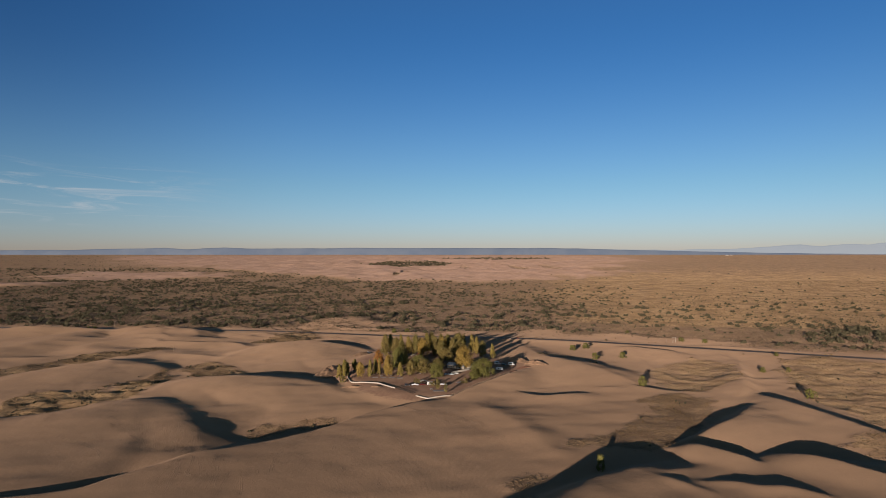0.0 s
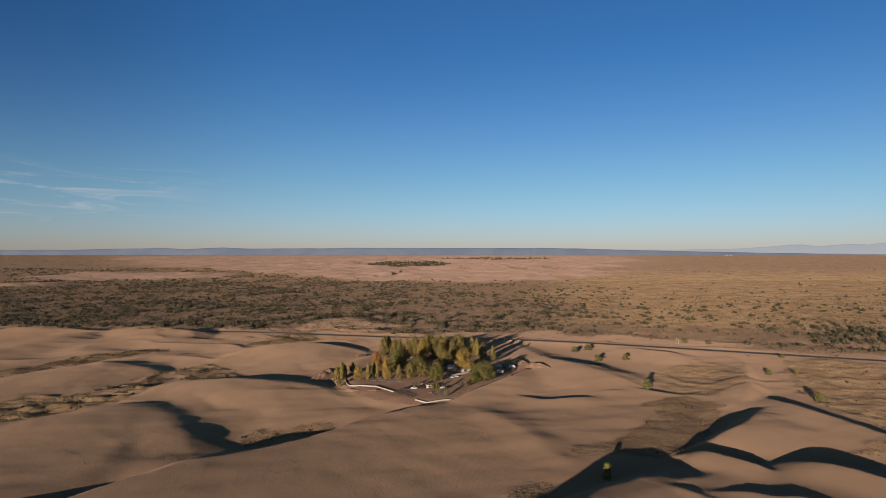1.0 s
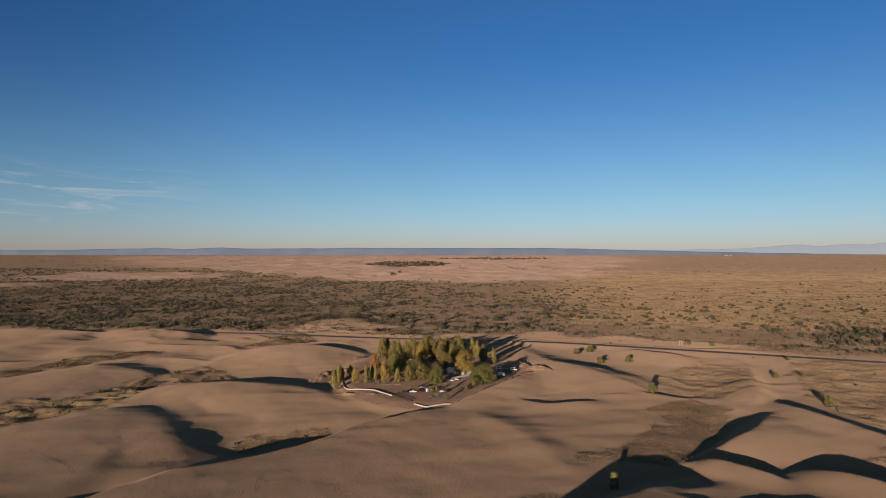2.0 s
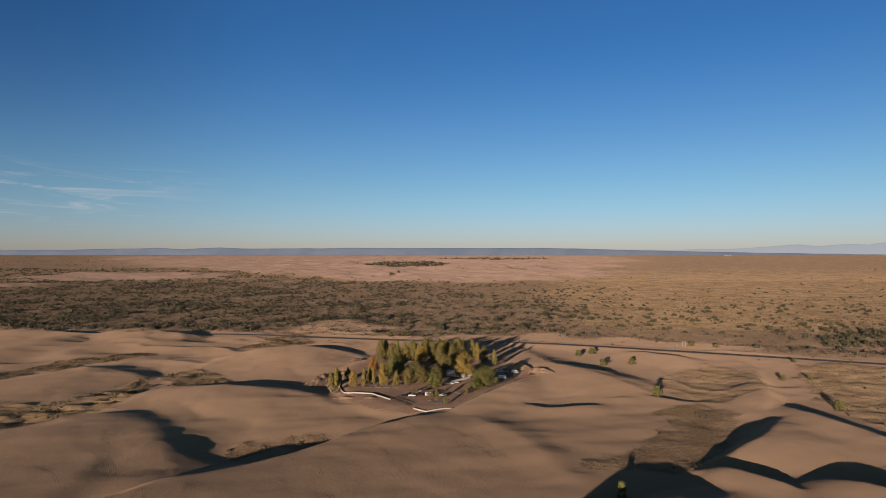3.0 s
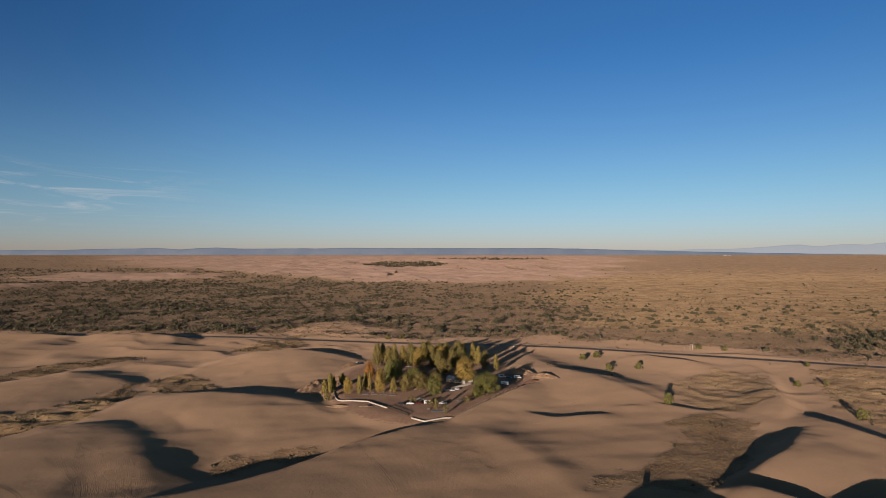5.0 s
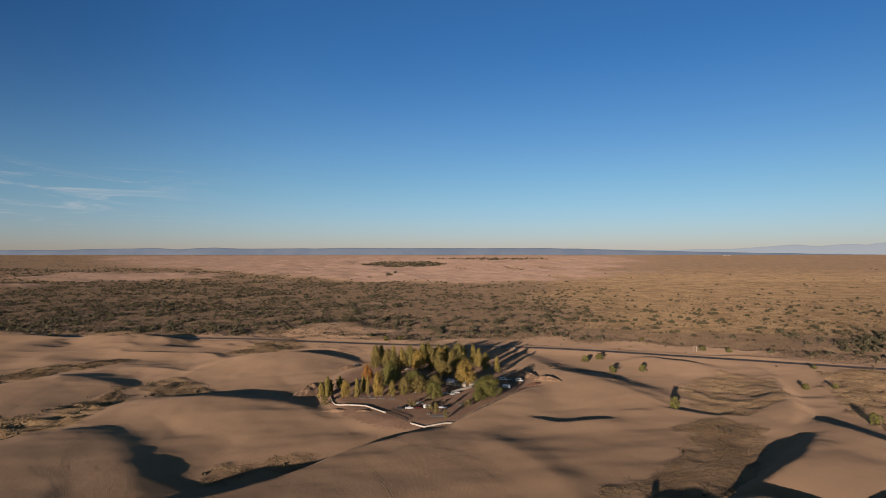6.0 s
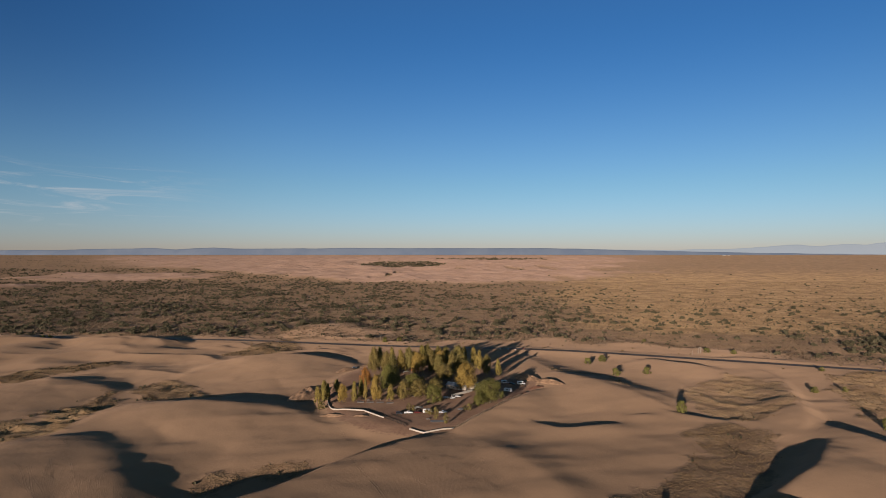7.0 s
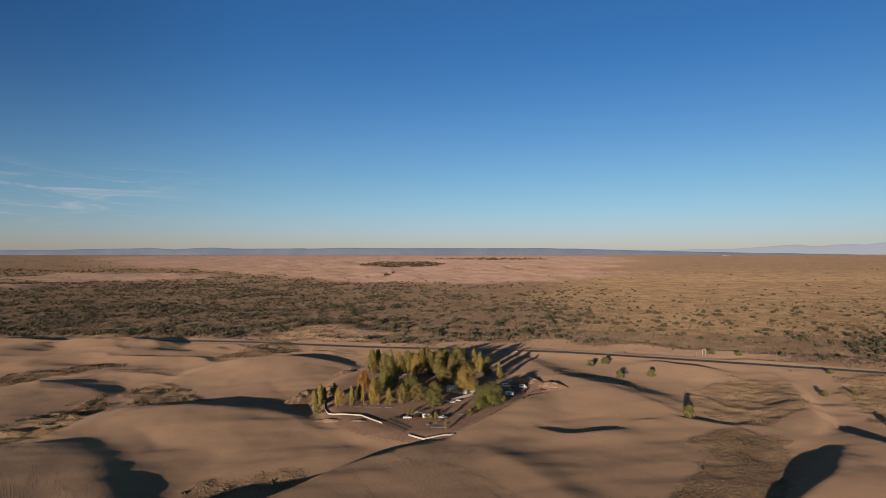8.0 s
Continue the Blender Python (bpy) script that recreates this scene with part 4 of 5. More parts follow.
M_RIM = plain("wheel_rim", (0.5, 0.5, 0.5), 0.35, 0.8, 0.1, 4.0, 20.0)
M_LAMP = plain("lamp_glass", (0.75, 0.72, 0.66), 0.15, 0, 0.05, 4.0, 20.0)
M_TAIL = plain("tail_lamp", (0.35, 0.02, 0.02), 0.2, 0, 0.05, 4.0, 20.0)
M_TRIM = plain("grey_plastic_trim", (0.07, 0.07, 0.072), 0.6, 0, 0.15, 4.0, 20.0)
M_ROOF = plain("pale_metal_roof", (0.34, 0.38, 0.43), 0.5, 0.2, 0.14, 0.5, 4.0)
M_PLASTER = plain("cream_plaster", (0.42, 0.37, 0.30), 0.9, 0, 0.15, 0.5, 6.0)
M_CONCRETE = plain("grey_concrete", (0.34, 0.31, 0.28), 0.9, 0, 0.2, 0.6, 8.0)
M_STEEL = plain("galvanised_steel", (0.45, 0.45, 0.44), 0.5, 0.6, 0.15, 1.0, 12.0)
M_REDSIGN = plain("red_sheet_metal", (0.40, 0.06, 0.04), 0.5, 0, 0.15, 1.0, 10.0)
M_RUBBLE = plain("red_brown_rubble", (0.24, 0.12, 0.075), 0.95, 0, 0.35, 0.8, 7.0)
M_TENT = plain("beige_canvas", (0.52, 0.47, 0.38), 0.85, 0, 0.1, 1.0, 14.0)


def wheels(car, xs, half, r):
    for x in xs:
        for s in (-1, 1):
            bm = bmesh.new()
            tube(r, r, (x, s * (half - 0.24), r), (x, s * half, r), 16, bm)
            bmesh.ops.bevel(bm, geom=[e for e in bm.edges if len(e.link_faces) == 2 and e.calc_face_angle(0) > 1.2], offset=0.03, segments=1, affect="EDGES")
            tyre = part("wheel", bm, M_TYRE, car, "black rubber tyre")
            part("rim", tube(r * 0.6, r * 0.5, (x, s * (half - 0.02), r), (x, s * (half + 0.03), r), 12), M_RIM, tyre)


def glass_strip(car, name, outline, width):
    part(name, prism(outline, width), M_GLASS, car)


def lamps(car, front, back, half, z):
    for s in (-1, 1):
        part("headlight", box(0.08, 0.34, 0.18, (front, s * (half - 0.28), z), 0.02), M_LAMP, car)
        part("tail_light", box(0.08, 0.20, 0.30, (back, s * (half - 0.16), z), 0.02), M_TAIL, car)


def make_pickup(paint, label):
    car = new("pickup_truck")
    part("body", prism([(-2.75, 0.55), (2.65, 0.50), (2.75, 0.75), (2.65, 1.02), (1.35, 1.14), (-0.75, 1.14), (-0.75, 0.80), (-2.62, 0.80), (-2.75, 1.10)], 1.90, None, 0.04), paint, car)
    for s in (-1, 1):
        part("bed_side", box(1.95, 0.10, 0.42, (-1.73, s * 0.90, 0.74), 0.03), paint, car)
    part("tailgate", box(0.09, 1.72, 0.40, (-2.70, 0, 0.76), 0.02), paint, car)
    part("cab", prism([(-0.78, 1.10), (1.35, 1.10), (0.72, 1.72), (0.45, 1.80), (-0.55, 1.80), (-0.74, 1.70)], 1.66, None, 0.05), paint, car)
    glass_strip(car, "windscreen", [(1.34, 1.15), (1.39, 1.15), (0.79, 1.73), (0.74, 1.73)], 1.48)
    glass_strip(car, "side_window", [(-0.62, 1.20), (1.10, 1.20), (0.62, 1.68), (-0.58, 1.68)], 1.69)
    glass_strip(car, "rear_window", [(-0.84, 1.22), (-0.78, 1.22), (-0.74, 1.66), (-0.79, 1.66)], 1.30)
    part("front_bumper", box(0.18, 1.86, 0.24, (2.76, 0, 0.42), 0.04), M_TRIM, car)
    part("rear_bumper", box(0.18, 1.80, 0.20, (-2.82, 0, 0.45), 0.04), M_STEEL, car)
    lamps(car, 2.72, -2.76, 0.93, 0.82)
    wheels(car, (-1.75, 1.75), 0.97, 0.38)
    return tagged(car, label, "pickup")


def make_suv(paint, label, long=4.6, tall=1.75):
    car = new("parked_car")
    k, t = long / 4.6, tall - 1.75
    part("body", prism([(-2.30 * k, 0.42), (2.20 * k, 0.38), (2.30 * k, 0.62), (2.20 * k, 0.92), (1.10 * k, 1.06), (-2.22 * k, 1.06), (-2.30 * k, 0.80)], 1.84, None, 0.05), paint, car)
    part("cabin", prism([(-2.20 * k, 1.02), (1.12 * k, 1.02), (0.45 * k, 1.60 + t), (0.15 * k, 1.70 + t), (-1.75 * k, 1.70 + t), (-2.05 * k, 1.60 + t)], 1.60, None, 0.06), paint, car)
    glass_strip(car, "windscreen", [(1.10 * k, 1.10), (1.15 * k, 1.10), (0.52 * k, 1.60 + t), (0.46 * k, 1.60 + t)], 1.44)
    glass_strip(car, "side_window", [(-1.95 * k, 1.12), (0.88 * k, 1.12), (0.36 * k, 1.56 + t), (-1.80 * k, 1.56 + t)], 1.63)
    glass_strip(car, "rear_window", [(-2.26 * k, 1.14), (-2.20 * k, 1.14), (-2.05 * k, 1.54 + t), (-2.11 * k, 1.54 + t)], 1.36)
    part("front_bumper", box(0.14, 1.78, 0.24, (2.27 * k, 0, 0.34), 0.04), M_TRIM, car)
    part("rear_bumper", box(0.14, 1.78, 0.24, (-2.30 * k, 0, 0.36), 0.04), M_TRIM, car)
    lamps(car, 2.25 * k, -2.28 * k, 0.90, 0.70)
    wheels(car, (-1.42 * k, 1.42 * k), 0.93, 0.35)
    return tagged(car, label, "car")


def make_van(paint, label, long=6.0, tall=2.6):
    car = new("van")
    a = long / 2
    part("body", prism([(-a, 0.45), (a - 0.05, 0.42), (a, 0.75), (a - 0.15, 1.10), (a - 0.85, 1.30), (a - 1.45, tall - 0.15), (a - 1.75, tall), (-a + 0.12, tall), (-a, tall - 0.15)], 2.05, None, 0.06), paint, car)
    glass_strip(car, "windscreen", [(a - 0.83, 1.36), (a - 0.78, 1.36), (a - 1.34, tall - 0.30), (a - 1.40, tall - 0.30)], 1.80)
    glass_strip(car, "cab_window", [(a - 1.90, 1.35), (a - 1.05, 1.35), (a - 1.45, tall - 0.50), (a - 1.90, tall - 0.50)], 2.08)
    glass_strip(car, "side_window", [(-a + 0.8, 1.45), (a - 2.6, 1.45), (a - 2.6, tall - 0.50), (-a + 0.8, tall - 0.50)], 2.08)
    part("front_bumper", box(0.16, 1.98, 0.26, (a - 0.02, 0, 0.36), 0.04), M_TRIM, car)
    part("roof_box", box(0.75, 0.7, 0.22, (-0.6, 0, tall - 0.02), 0.05), paint, car)
    lamps(car, a - 0.02, -a, 1.0, 0.82)
    wheels(car, (-a + 1.2, a - 1.1), 1.03, 0.38)
    return tagged(car, label, "van")


def make_trailer(paint, label, long=5.0, tall=2.5):
    t = new("caravan_trailer")
    a = long / 2
    part("body", prism([(-a, 0.6), (a, 0.6), (a + 0.15, 1.2), (a - 0.1, tall - 0.25), (a - 0.5, tall), (-a + 0.3, tall), (-a, tall - 0.3)], 2.2, None, 0.07), paint, t)
    glass_strip(t, "side_window", [(-0.9, 1.4), (0.5, 1.4), (0.5, 1.95), (-0.9, 1.95)], 2.23)
    part("door", box(0.65, 0.05, 1.65, (1.45, -1.11, 0.68), 0.01), M_SILVER, t)
    part("hitch", tube(0.06, 0.05, (a, 0, 0.55), (a + 1.2, 0, 0.48), 6), M_STEEL, t)
    part("jack_leg", tube(0.05, 0.05, (a + 0.9, 0, 0.0), (a + 0.9, 0, 0.6), 6), M_STEEL, t)
    part("skirt", box(long * 0.9, 2.0, 0.2, (0, 0, 0.42), 0.02), M_TRIM, t)
    wheels(t, (-0.3,), 1.08, 0.34)
    return tagged(t, label, "caravan")


def stand(ob, x, y, turn):
    ob.matrix_basis = pose(x, y, ground_z(x, y), 0, 0, turn)
    return ob


stand(make_pickup(M_WHITE, "white pickup truck parked on the bare oasis yard"), -22, 466, 8)
stand(make_suv(M_BLACK, "dark car parked beside the white pickup"), -28, 465, 5)
stand(make_van(M_WHITE, "white camper van parked among the young trees"), -9.5, 467.5, 4)
stand(make_pickup(M_SILVER, "pale silver pickup truck at the end of the row"), 0.5, 466.5, -6)
stand(make_suv(M_MAROON, "maroon car parked behind the canvas shelter", 4.2, 1.55), -16, 466.5, 20)
stand(make_suv(M_WHITE, "small white car parked by the house wall", 4.0, 1.5), 7.6, 504, 20)
stand(make_suv(M_WHITE, "white hatchback parked beside another white car", 3.8, 1.5), 11.6, 508, 25)
stand(make_suv(M_SILVER, "silver car parked close to the house", 4.3, 1.55), 3.2, 505, 30)
stand(make_van(M_SILVER, "pale grey van on the gravel behind the trees"), 51, 553, 15)
stand(make_suv(M_BLACK, "dark car parked next to a grey van"), 45.5, 555.5, 10)
stand(make_suv(M_BLACK, "dark estate car at the end of the gravel lot", 4.8, 1.6), 56.5, 551, -10)
stand(make_trailer(M_WHITE, "white caravan trailer on the gravel lot", 6.0, 2.7), 50, 525, -25)
stand(make_van(M_WHITE, "white box van standing on open sand", 6.2, 2.7), 64, 553, 5)
stand(make_pickup(M_WHITE, "white pickup truck beside the dirt bank"), -79.5, 626, 8)

# ---------------------------------------------------------------- buildings and yard things
def make_house(label, long=13.0, wide=7.0, eave=2.8, ridge=4.4):
    """A low house with a two-sided sheet roof."""
    h = new("house")
    a, w = long / 2, wide / 2
    bm = bmesh.new()
    prof = [(-w, 0), (w, 0), (w, eave), (0, ridge - 0.1), (-w, eave)]
    vs = [bm.verts.new((-a, y, z - 0.2 if z == 0 else z)) for y, z in prof]
    f = bm.faces.new(vs)
    r = bmesh.ops.extrude_face_region(bm, geom=[f])
    bmesh.ops.translate(bm, vec=(long, 0, 0), verts=[v for v in r["geom"] if isinstance(v, bmesh.types.BMVert)])
    bmesh.ops.recalc_face_normals(bm, faces=bm.faces)
    part("wall", bm, M_PLASTER, h)
    for s in (-1, 1):
        bm = bmesh.new()
        k = math.atan2(ridge - eave, w)
        ln = math.hypot(ridge - eave, w) + 0.5
        box(long + 0.8, ln, 0.10, (0, 0, 0), 0.0, bm)
        for q in range(14):
            box(0.06, ln, 0.05, (-a - 0.2 + q * (long + 0.4) / 13, 0, 0.10), 0.0, bm)
        bmesh.ops.transform(bm, matrix=pose(0, s * (w / 2 + 0.18), (eave + ridge) / 2 - 0.06, -s * math.degrees(k), 0, 0), verts=bm.verts)
        part("roof", bm, M_ROOF, h, "pale blue-grey ribbed metal roof")
    part("ridge_cap", box(long + 0.9, 0.3, 0.08, (0, 0, ridge + 0.08), 0.02), M_ROOF, h)
    part("door", box(0.95, 0.08, 2.05, (1.0, -w - 0.03, 0.0), 0.01), M_WOOD, h)
    for x in (-4.2, -1.8, 4.0):
        win = part("window", box(1.2, 0.06, 1.1, (x, -w - 0.02, 1.0), 0.01), M_WHITE, h)
        part("pane", box(1.0, 0.04, 0.9, (x, -w - 0.05, 1.1), 0.0), M_GLASS, win)
    part("chimney", box(0.5, 0.5, 1.0, (-3.0, 0.9, ridge - 0.5), 0.03), M_PLASTER, h)
    return tagged(h, label, "house")


stand(make_house("low plastered house with a pale metal roof under the trees", 17.0, 7.5), 13, 536, -28)
stand(make_house("small plastered outbuilding with a pale metal roof", 8.0, 5.0, 2.5, 3.7), 26, 536, 52)
low_wall([(7, 509), (12, 514), (19, 521), (24, 527)], "wall_house", "white plastered wall along the house drive", 1.7)


def make_shelter(label, cover):
    """A four-post picnic shelter with a pitched cover."""
    s = new("picnic_shelter")
    for x in (-2.4, 2.4):
        for y in (-1.6, 1.6):
            part("post", tube(0.07, 0.07, (x, y, -0.1), (x, y, 2.3), 6), M_WOOD, s)
    part("cover", prism([(-2.9, 2.25), (0, 3.0), (2.9, 2.25), (2.9, 2.33), (0, 3.1), (-2.9, 2.33)], 4.0), cover, s)
    part("table", box(1.8, 0.8, 0.06, (0, 0, 0.72), 0.01), M_WOOD, s)
    for y in (-0.7, 0.7):
        part("bench", box(1.8, 0.3, 0.05, (0, y, 0.42), 0.01), M_WOOD, s)
    for x in (-0.6, 0.6):
        part("table_leg", box(0.1, 1.3, 0.72, (x, 0, 0), 0.01), M_WOOD, s)
    return tagged(s, label, "shelter")


stand(make_shelter("beige canvas picnic shelter among parked cars", M_TENT), -15.5, 471.5, 10)
stand(make_shelter("red-roofed picnic shelter between the trees", M_REDSIGN), -23, 594, 5)
stand(make_shelter("pale picnic shelter deep among the trees", M_TENT), -29, 586, 0)


def make_picnic_table():
    t = new("picnic_table")
    part("tabletop", box(1.9, 0.8, 0.07, (0, 0, 0.70), 0.01), M_CONCRETE, t)
    for y in (-0.75, 0.75):
        part("bench", box(1.9, 0.32, 0.07, (0, y, 0.40), 0.01), M_CONCRETE, t)
    for x in (-0.65, 0.65):
        part("leg", box(0.18, 1.5, 0.40, (x, 0, 0), 0.01), M_CONCRETE, t)
        part("leg", box(0.18, 0.4, 0.32, (x, 0, 0.39), 0.01), M_CONCRETE, t)
    return tagged(t, "grey concrete picnic table on the oasis yard", "table", "picnic tables")


first = stand(make_picnic_table(), -52, 500, 10)
for x, y, a in ((-44, 501, 5), (-36, 503, 0), (-28, 506, 12), (-20, 509, -8), (2, 452, 10), (-9, 453, 20), (-16, 512, 30)):
    copy_thing(first, pose(x, y, ground_z(x, y), 0, 0, a))


def slab(x, y, sx, sy, turn):
    ob = new("concrete_pad")
    bm = box(sx, sy, 0.16, (0, 0, -0.04), 0.02)
    part("slab", bm, M_CONCRETE, ob)
    stand(ob, x, y, turn)
    return tagged(ob, "low grey concrete pad set in the sand", "slab", "concrete pads")


for x, y, sx, sy, a in ((-57, 496, 5, 3, 4), (-50, 495.5, 5, 3, 2), (-43, 495, 5, 3, -2), (-36, 494, 5, 3, -3), (-3, 449, 9, 4, 3), (14, 478, 8, 4, 40)):
    slab(x, y, sx, sy, a)


def make_water_tower():
    t = new("water_tank")
    for x in (-0.8, 0.8):
        for y in (-0.8, 0.8):
            part("leg", tube(0.09, 0.07, (x * 1.3, y * 1.3, -0.2), (x, y, 8.2), 6), M_STEEL, t)
    for z in (2.8, 5.6):
        for x in (-1, 1):
            part("brace", tube(0.04, 0.04, (x * 0.95, -0.95, z), (x * 0.95, 0.95, z), 4), M_STEEL, t)
    bm = bmesh.new()
    tube(1.25, 1.25, (0, 0, 8.2), (0, 0, 10.4), 16, bm)
    part("tank", bm, M_WHITE, t, "white cylindrical water tank")
    part("lid", tube(1.3, 0.25, (0, 0, 10.4), (0, 0, 10.9), 16), M_WHITE, t)
    return tagged(t, "white water tank on a steel frame above the trees", "water tank")


stand(make_water_tower(), -56, 612, 0)


def make_utility_pole(tall=9.0, arm=True, label="weathered wooden utility pole beside the desert road"):
    p = new("utility_pole")
    part("pole", tube(0.17, 0.11, (0, 0, -0.5), (0, 0, tall), 8), M_WOOD, p)
    if arm:
        part("crossarm", box(2.0, 0.12, 0.14, (0, 0, tall - 0.7), 0.01), M_WOOD, p)
        for x in (-0.85, 0, 0.85):
            part("insulator", tube(0.06, 0.04, (x, 0, tall - 0.56), (x, 0, tall - 0.36), 6), M_WHITE, p)
    return tagged(p, label, "utility pole", "roadside poles")


pole = stand(make_utility_pole(), 192, 766, 20)
for x, y in ((95, 745), (5, 775), (-70, 784), (-160, 812), (-255, 826), (-360, 838), (-470, 846), (330, 668), (420, 630)):
    copy_thing(pole, pose(x, y, ground_z(x, y), 0, 0, 20))
stand(make_utility_pole(5.5, False, "lone grey timber post standing on the sand"), -294, 645, 0)


def make_gate():
    g = new("ranch_gateway")
    for x in (-1.6, 1.6):
        part("post", tube(0.22, 0.18, (x, 0, -0.4), (x, 0, 6.2), 8), M_WALL, g)
    part("beam", box(4.2, 0.25, 0.3, (0, 0, 6.0), 0.03), M_WALL, g)
    return tagged(g, "pale two-post gateway beside the road", "gateway")


stand(make_gate(), 278, 711, 12)


def make_sign(label, face, tall=2.2, wide=1.3):
    s = new("road_sign")
    part("post", tube(0.05, 0.05, (0, 0, -0.3), (0, 0, tall), 6), M_STEEL, s)
    part("panel", box(wide, 0.05, 0.9, (0, -0.06, tall - 0.8), 0.01), face, s)
    return tagged(s, label, "sign", "road signs")


for x, y, face, label in ((66, 727, M_WHITE, "white road sign at the oasis turning"), (75, 726, M_SILVER, "pale grey road sign at the oasis turning"),
                          (82, 723, M_WHITE, "white board on a post by the road"), (92, 727, M_REDSIGN, "small red sign by the road")):
    stand(make_sign(label, face), x, y, 15)
stand(make_sign("yellowed road sign on a tall post", M_PLASTER, 5.5, 1.0), 262, 692, 20)


# broken ground: heaps of brick-red earth and rubble on the rim of the oasis
def make_heap(x, y, sx, sy, hgt, turn, seed, label, stuff):
    n = 44
    u, v = np.meshgrid(np.linspace(-1, 1, n), np.linspace(-1, 1, n))
    r = np.hypot(u, v)
    z = np.clip(1 - r, 0, 1) ** 0.7 * hgt * (0.62 + 0.75 * fbm(u * 6 + seed, v * 6 + seed, 5)) - 0.35
    k = (np.arange(n - 1)[:, None] * n + np.arange(n - 1)[None, :]).ravel()
    c, s = math.cos(radians(turn)), math.sin(radians(turn))
    px, py = u * sx, v * sy
    wx, wy = x + px * c - py * s, y + px * s + py * c
    zz = z + height(wx.ravel(), wy.ravel()).reshape(wx.shape)
    verts = np.stack([wx.ravel(), wy.ravel(), zz.ravel()], 1)
    ob = mesh_object("earth_bank", verts, np.stack([k, k + 1, k + n + 1, k + n], 1), stuff, False)
    return tagged(ob, label, "earth bank")


M_BANK = plain("cut_sandy_bank", (0.385, 0.238, 0.142), 0.95, 0, 0.4, 0.3, 2.0, False)
make_heap(74, 541, 8, 3, 1.6, 20, 3, "heap of red-brown rubble beside the gravel lot", M_RUBBLE)
make_heap(62, 523, 4, 2, 1.1, 30, 4, "low heap of broken bricks on the sand", M_RUBBLE)
make_heap(72, 572, 17, 6, 4.2, -58, 5, "eroded sandy bank on the rim of the oasis", M_BANK)
make_heap(86, 552, 15, 5, 3.4, -40, 6, "eroded sandy bank near the rubble", M_BANK)
make_heap(-101, 532, 24, 9, 7.0, 66, 7, "bright eroded sand cliff beside the oasis trees", M_BANK)
make_heap(-91, 548, 12, 4, 3.5, 30, 8, "rough sandy bank behind the poplars", M_BANK)
make_heap(-84, 612, 13, 4, 3.5, 50, 9, "dark rough bank beside a parked pickup", M_BANK)
make_heap(-70, 632, 10, 3.5, 3.0, 45, 10, "rough earth bank behind the pickup", M_BANK)
make_heap(-72, 466, 10, 2.5, 1.8, -5, 11, "low rough bank below the curved wall", M_BANK)
make_heap(-52, 461, 6, 2, 1.2, -5, 12, "small rough bank below the wall", M_BANK)


# ---------------------------------------------------------------- wheel tracks pressed into the sand
def track_mesh(name, paths, label, gauge=1.3, width=0.17, deep=0.021):
    """Pairs of shallow furrows with raised rims along each path."""
    vs, fs = [], []
    for path in paths:
        for off in (-gauge / 2, gauge / 2):
            p = np.asarray(path)
            d = np.gradient(p, axis=0)
            d /= np.linalg.norm(d, axis=1)[:, None] + 1e-9
            nrm = np.stack([-d[:, 1], d[:, 0]], 1)
            rows = []
            for s, h in ((-1.0, 0.0), (-0.6, deep), (0.0, 0.6 * deep), (0.6, deep), (1.0, 0.0)):
                q = p + nrm * (off + s * width)
                rows.append(np.stack([q[:, 0], q[:, 1], height(q[:, 0], q[:, 1]) + h + 0.02], 1))
            base = sum(len(v) for v in vs)
            n = len(p)
            vs.append(np.stack(rows, 1).reshape(-1, 3))
            k = np.arange(n - 1) * 5
            for c in range(4):
                fs.append(np.stack([base + k + c, base + k + c + 1, base + k + c + 6, base + k + c + 5], 1))
    ob = mesh_object(name, np.concatenate(vs), np.concatenate(fs), M_GROUND, True)
    return tagged(ob, label, "tracks", kind="stuff")


def arc(cx, cy, r, a0, a1, stretch=1.0):
    a = np.radians(np.linspace(a0, a1, max(8, int(abs(a1 - a0) / 6))))
    return np.stack([cx + r * np.cos(a), cy + r * stretch * np.sin(a)], 1)


def wander(x, y, heading, n, rng, bend=4.0):
    pts, a, k = [], radians(heading), 0.0
    for _ in range(n):
        pts.append((x, y))
        k = 0.85 * k + rng.gauss(0, radians(bend)) * 0.5
        a += k
        x, y = x + 1.6 * math.cos(a), y + 1.6 * math.sin(a)
    return pts


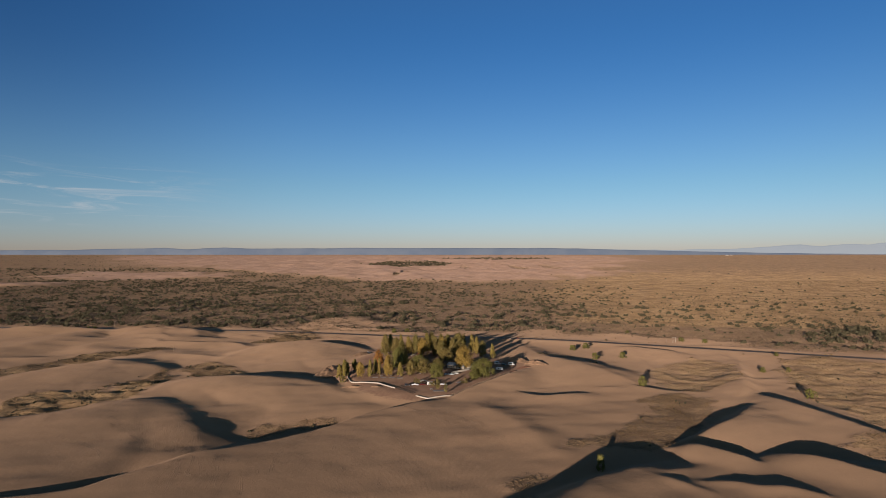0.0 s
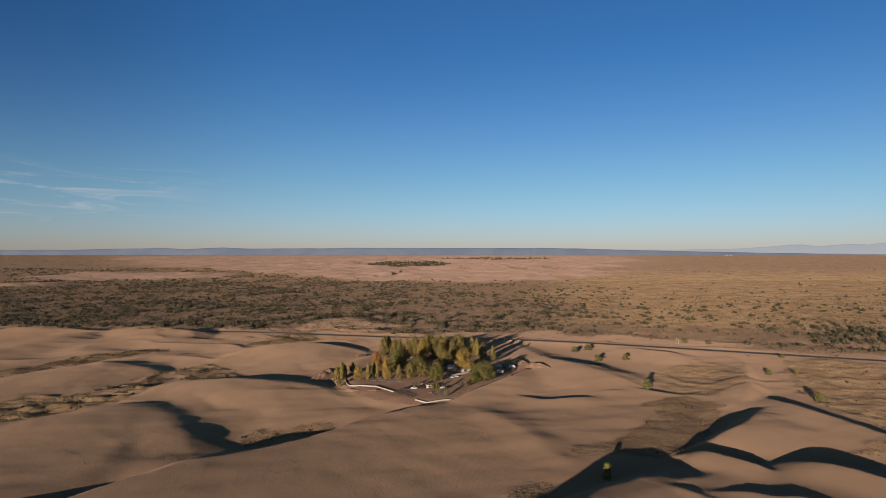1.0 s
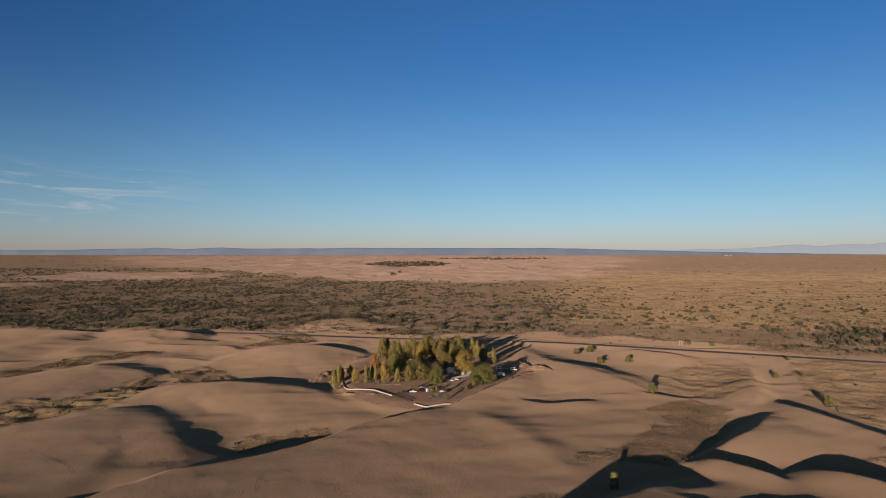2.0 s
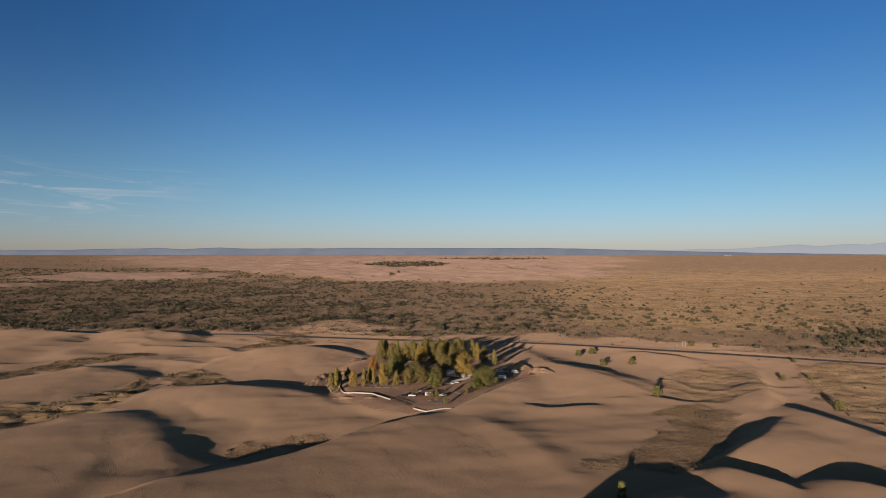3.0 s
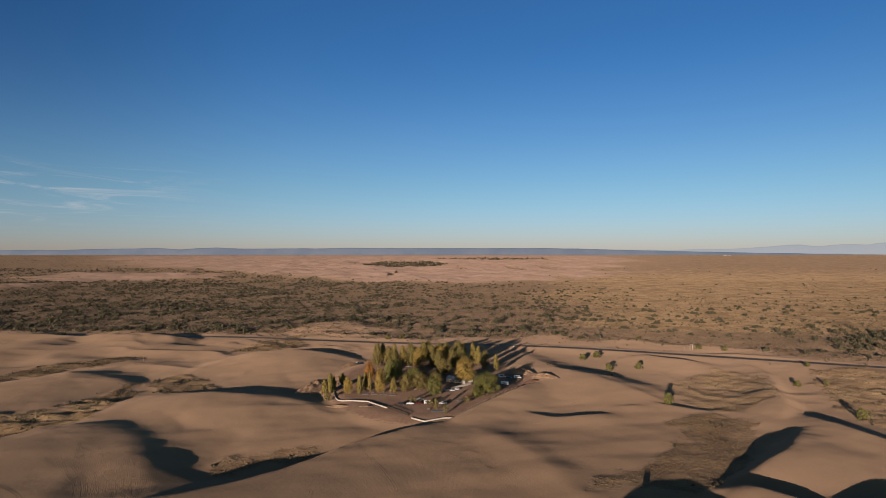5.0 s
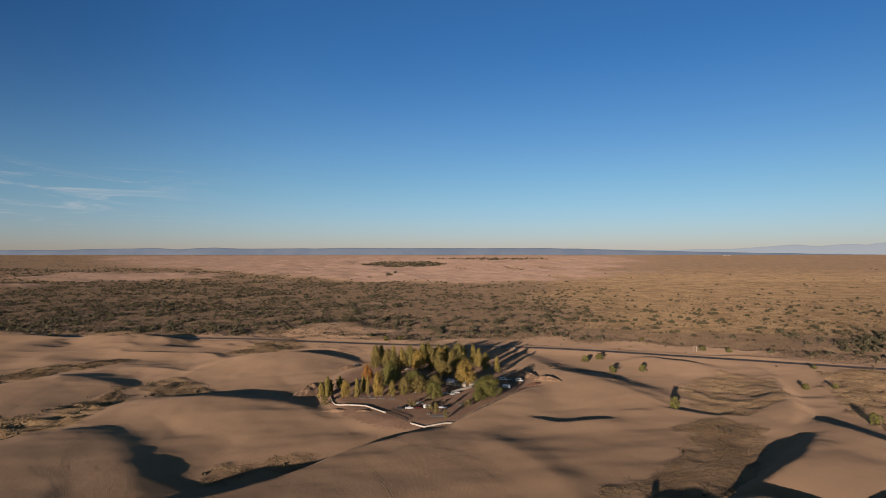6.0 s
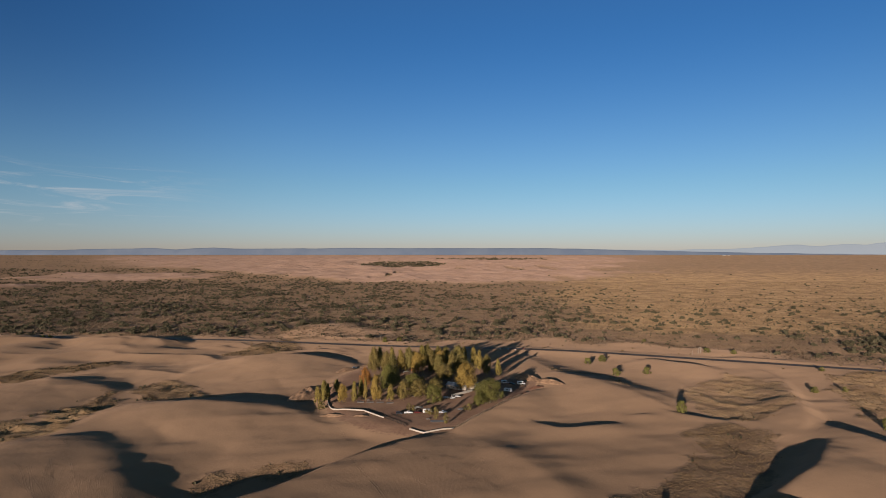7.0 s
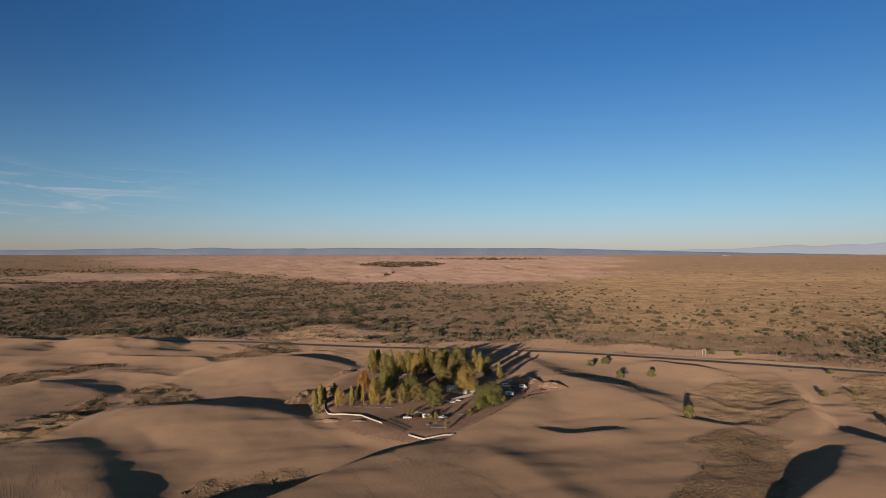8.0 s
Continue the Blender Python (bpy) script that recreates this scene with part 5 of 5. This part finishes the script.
TR = random.Random(11)
FAN = (-164, 320, 0.72, 122, -0.35)
climb = [wander(FAN[0] + FAN[2] * k + TR.uniform(-1, 1), FAN[1] + TR.uniform(-2, 4), FAN[3] + FAN[4] * k + TR.uniform(-5, 5), TR.randint(26, 46), TR, 1.1) for k in range(46)]
climb += [wander(-132 + 1.9 * k + TR.uniform(-2, 2), 262 + TR.uniform(-8, 8), 96 + TR.uniform(-14, 14), TR.randint(12, 26), TR, 1.6) for k in range(24)]
track_mesh("wheel_tracks", climb, "wheel tracks running up the flank of a dune", 0.9, 0.16, 0.015)
loops = [arc(TR.uniform(-135, -40), TR.uniform(330, 395), TR.uniform(3, 8), TR.uniform(0, 360), TR.uniform(400, 640)) for _ in range(6)]
loops += [arc(TR.uniform(-128, -75), TR.uniform(255, 305), TR.uniform(2, 7), TR.uniform(0, 360), TR.uniform(400, 700)) for _ in range(8)]
loops += [arc(TR.uniform(-210, 60), TR.uniform(270, 430), TR.uniform(4, 14), TR.uniform(0, 180), TR.uniform(200, 420)) for _ in range(10)]
track_mesh("looping_tracks", loops, "looping wheel tracks scribbled on the sand")
roam = [wander(TR.uniform(-220, 40), TR.uniform(265, 380), TR.uniform(40, 140), TR.randint(20, 60), TR, 2.0) for _ in range(13)]
roam += [wander(30 + 2.2 * k, 330 + TR.uniform(-3, 3), 118 + TR.uniform(-3, 3), 38, TR, 0.6) for k in range(6)]
track_mesh("roaming_tracks", roam, "faint wheel tracks crossing the dunes")


# white sheds of a far farm, low on the horizon
def make_far_shed(x, y, long, label):
    s = new("distant_shed")
    z = ground_z(x, y)
    part("wall", box(long, 14, 4, (0, 0, -0.5), 0.0), M_PLASTER, s)
    part("roof", prism([(-long / 2 - 1, 3.5), (long / 2 + 1, 3.5), (long / 2 - 2, 5.6), (-long / 2 + 2, 5.6)], 15.5), M_CONCRETE, s)
    s.matrix_basis = pose(x, y, z, 0, 0, 4)
    return tagged(s, label, "shed")


make_far_shed(2190, 4560, 20, "long white farm shed far out on the plain")
make_far_shed(2232, 4580, 14, "short white farm shed far out on the plain")
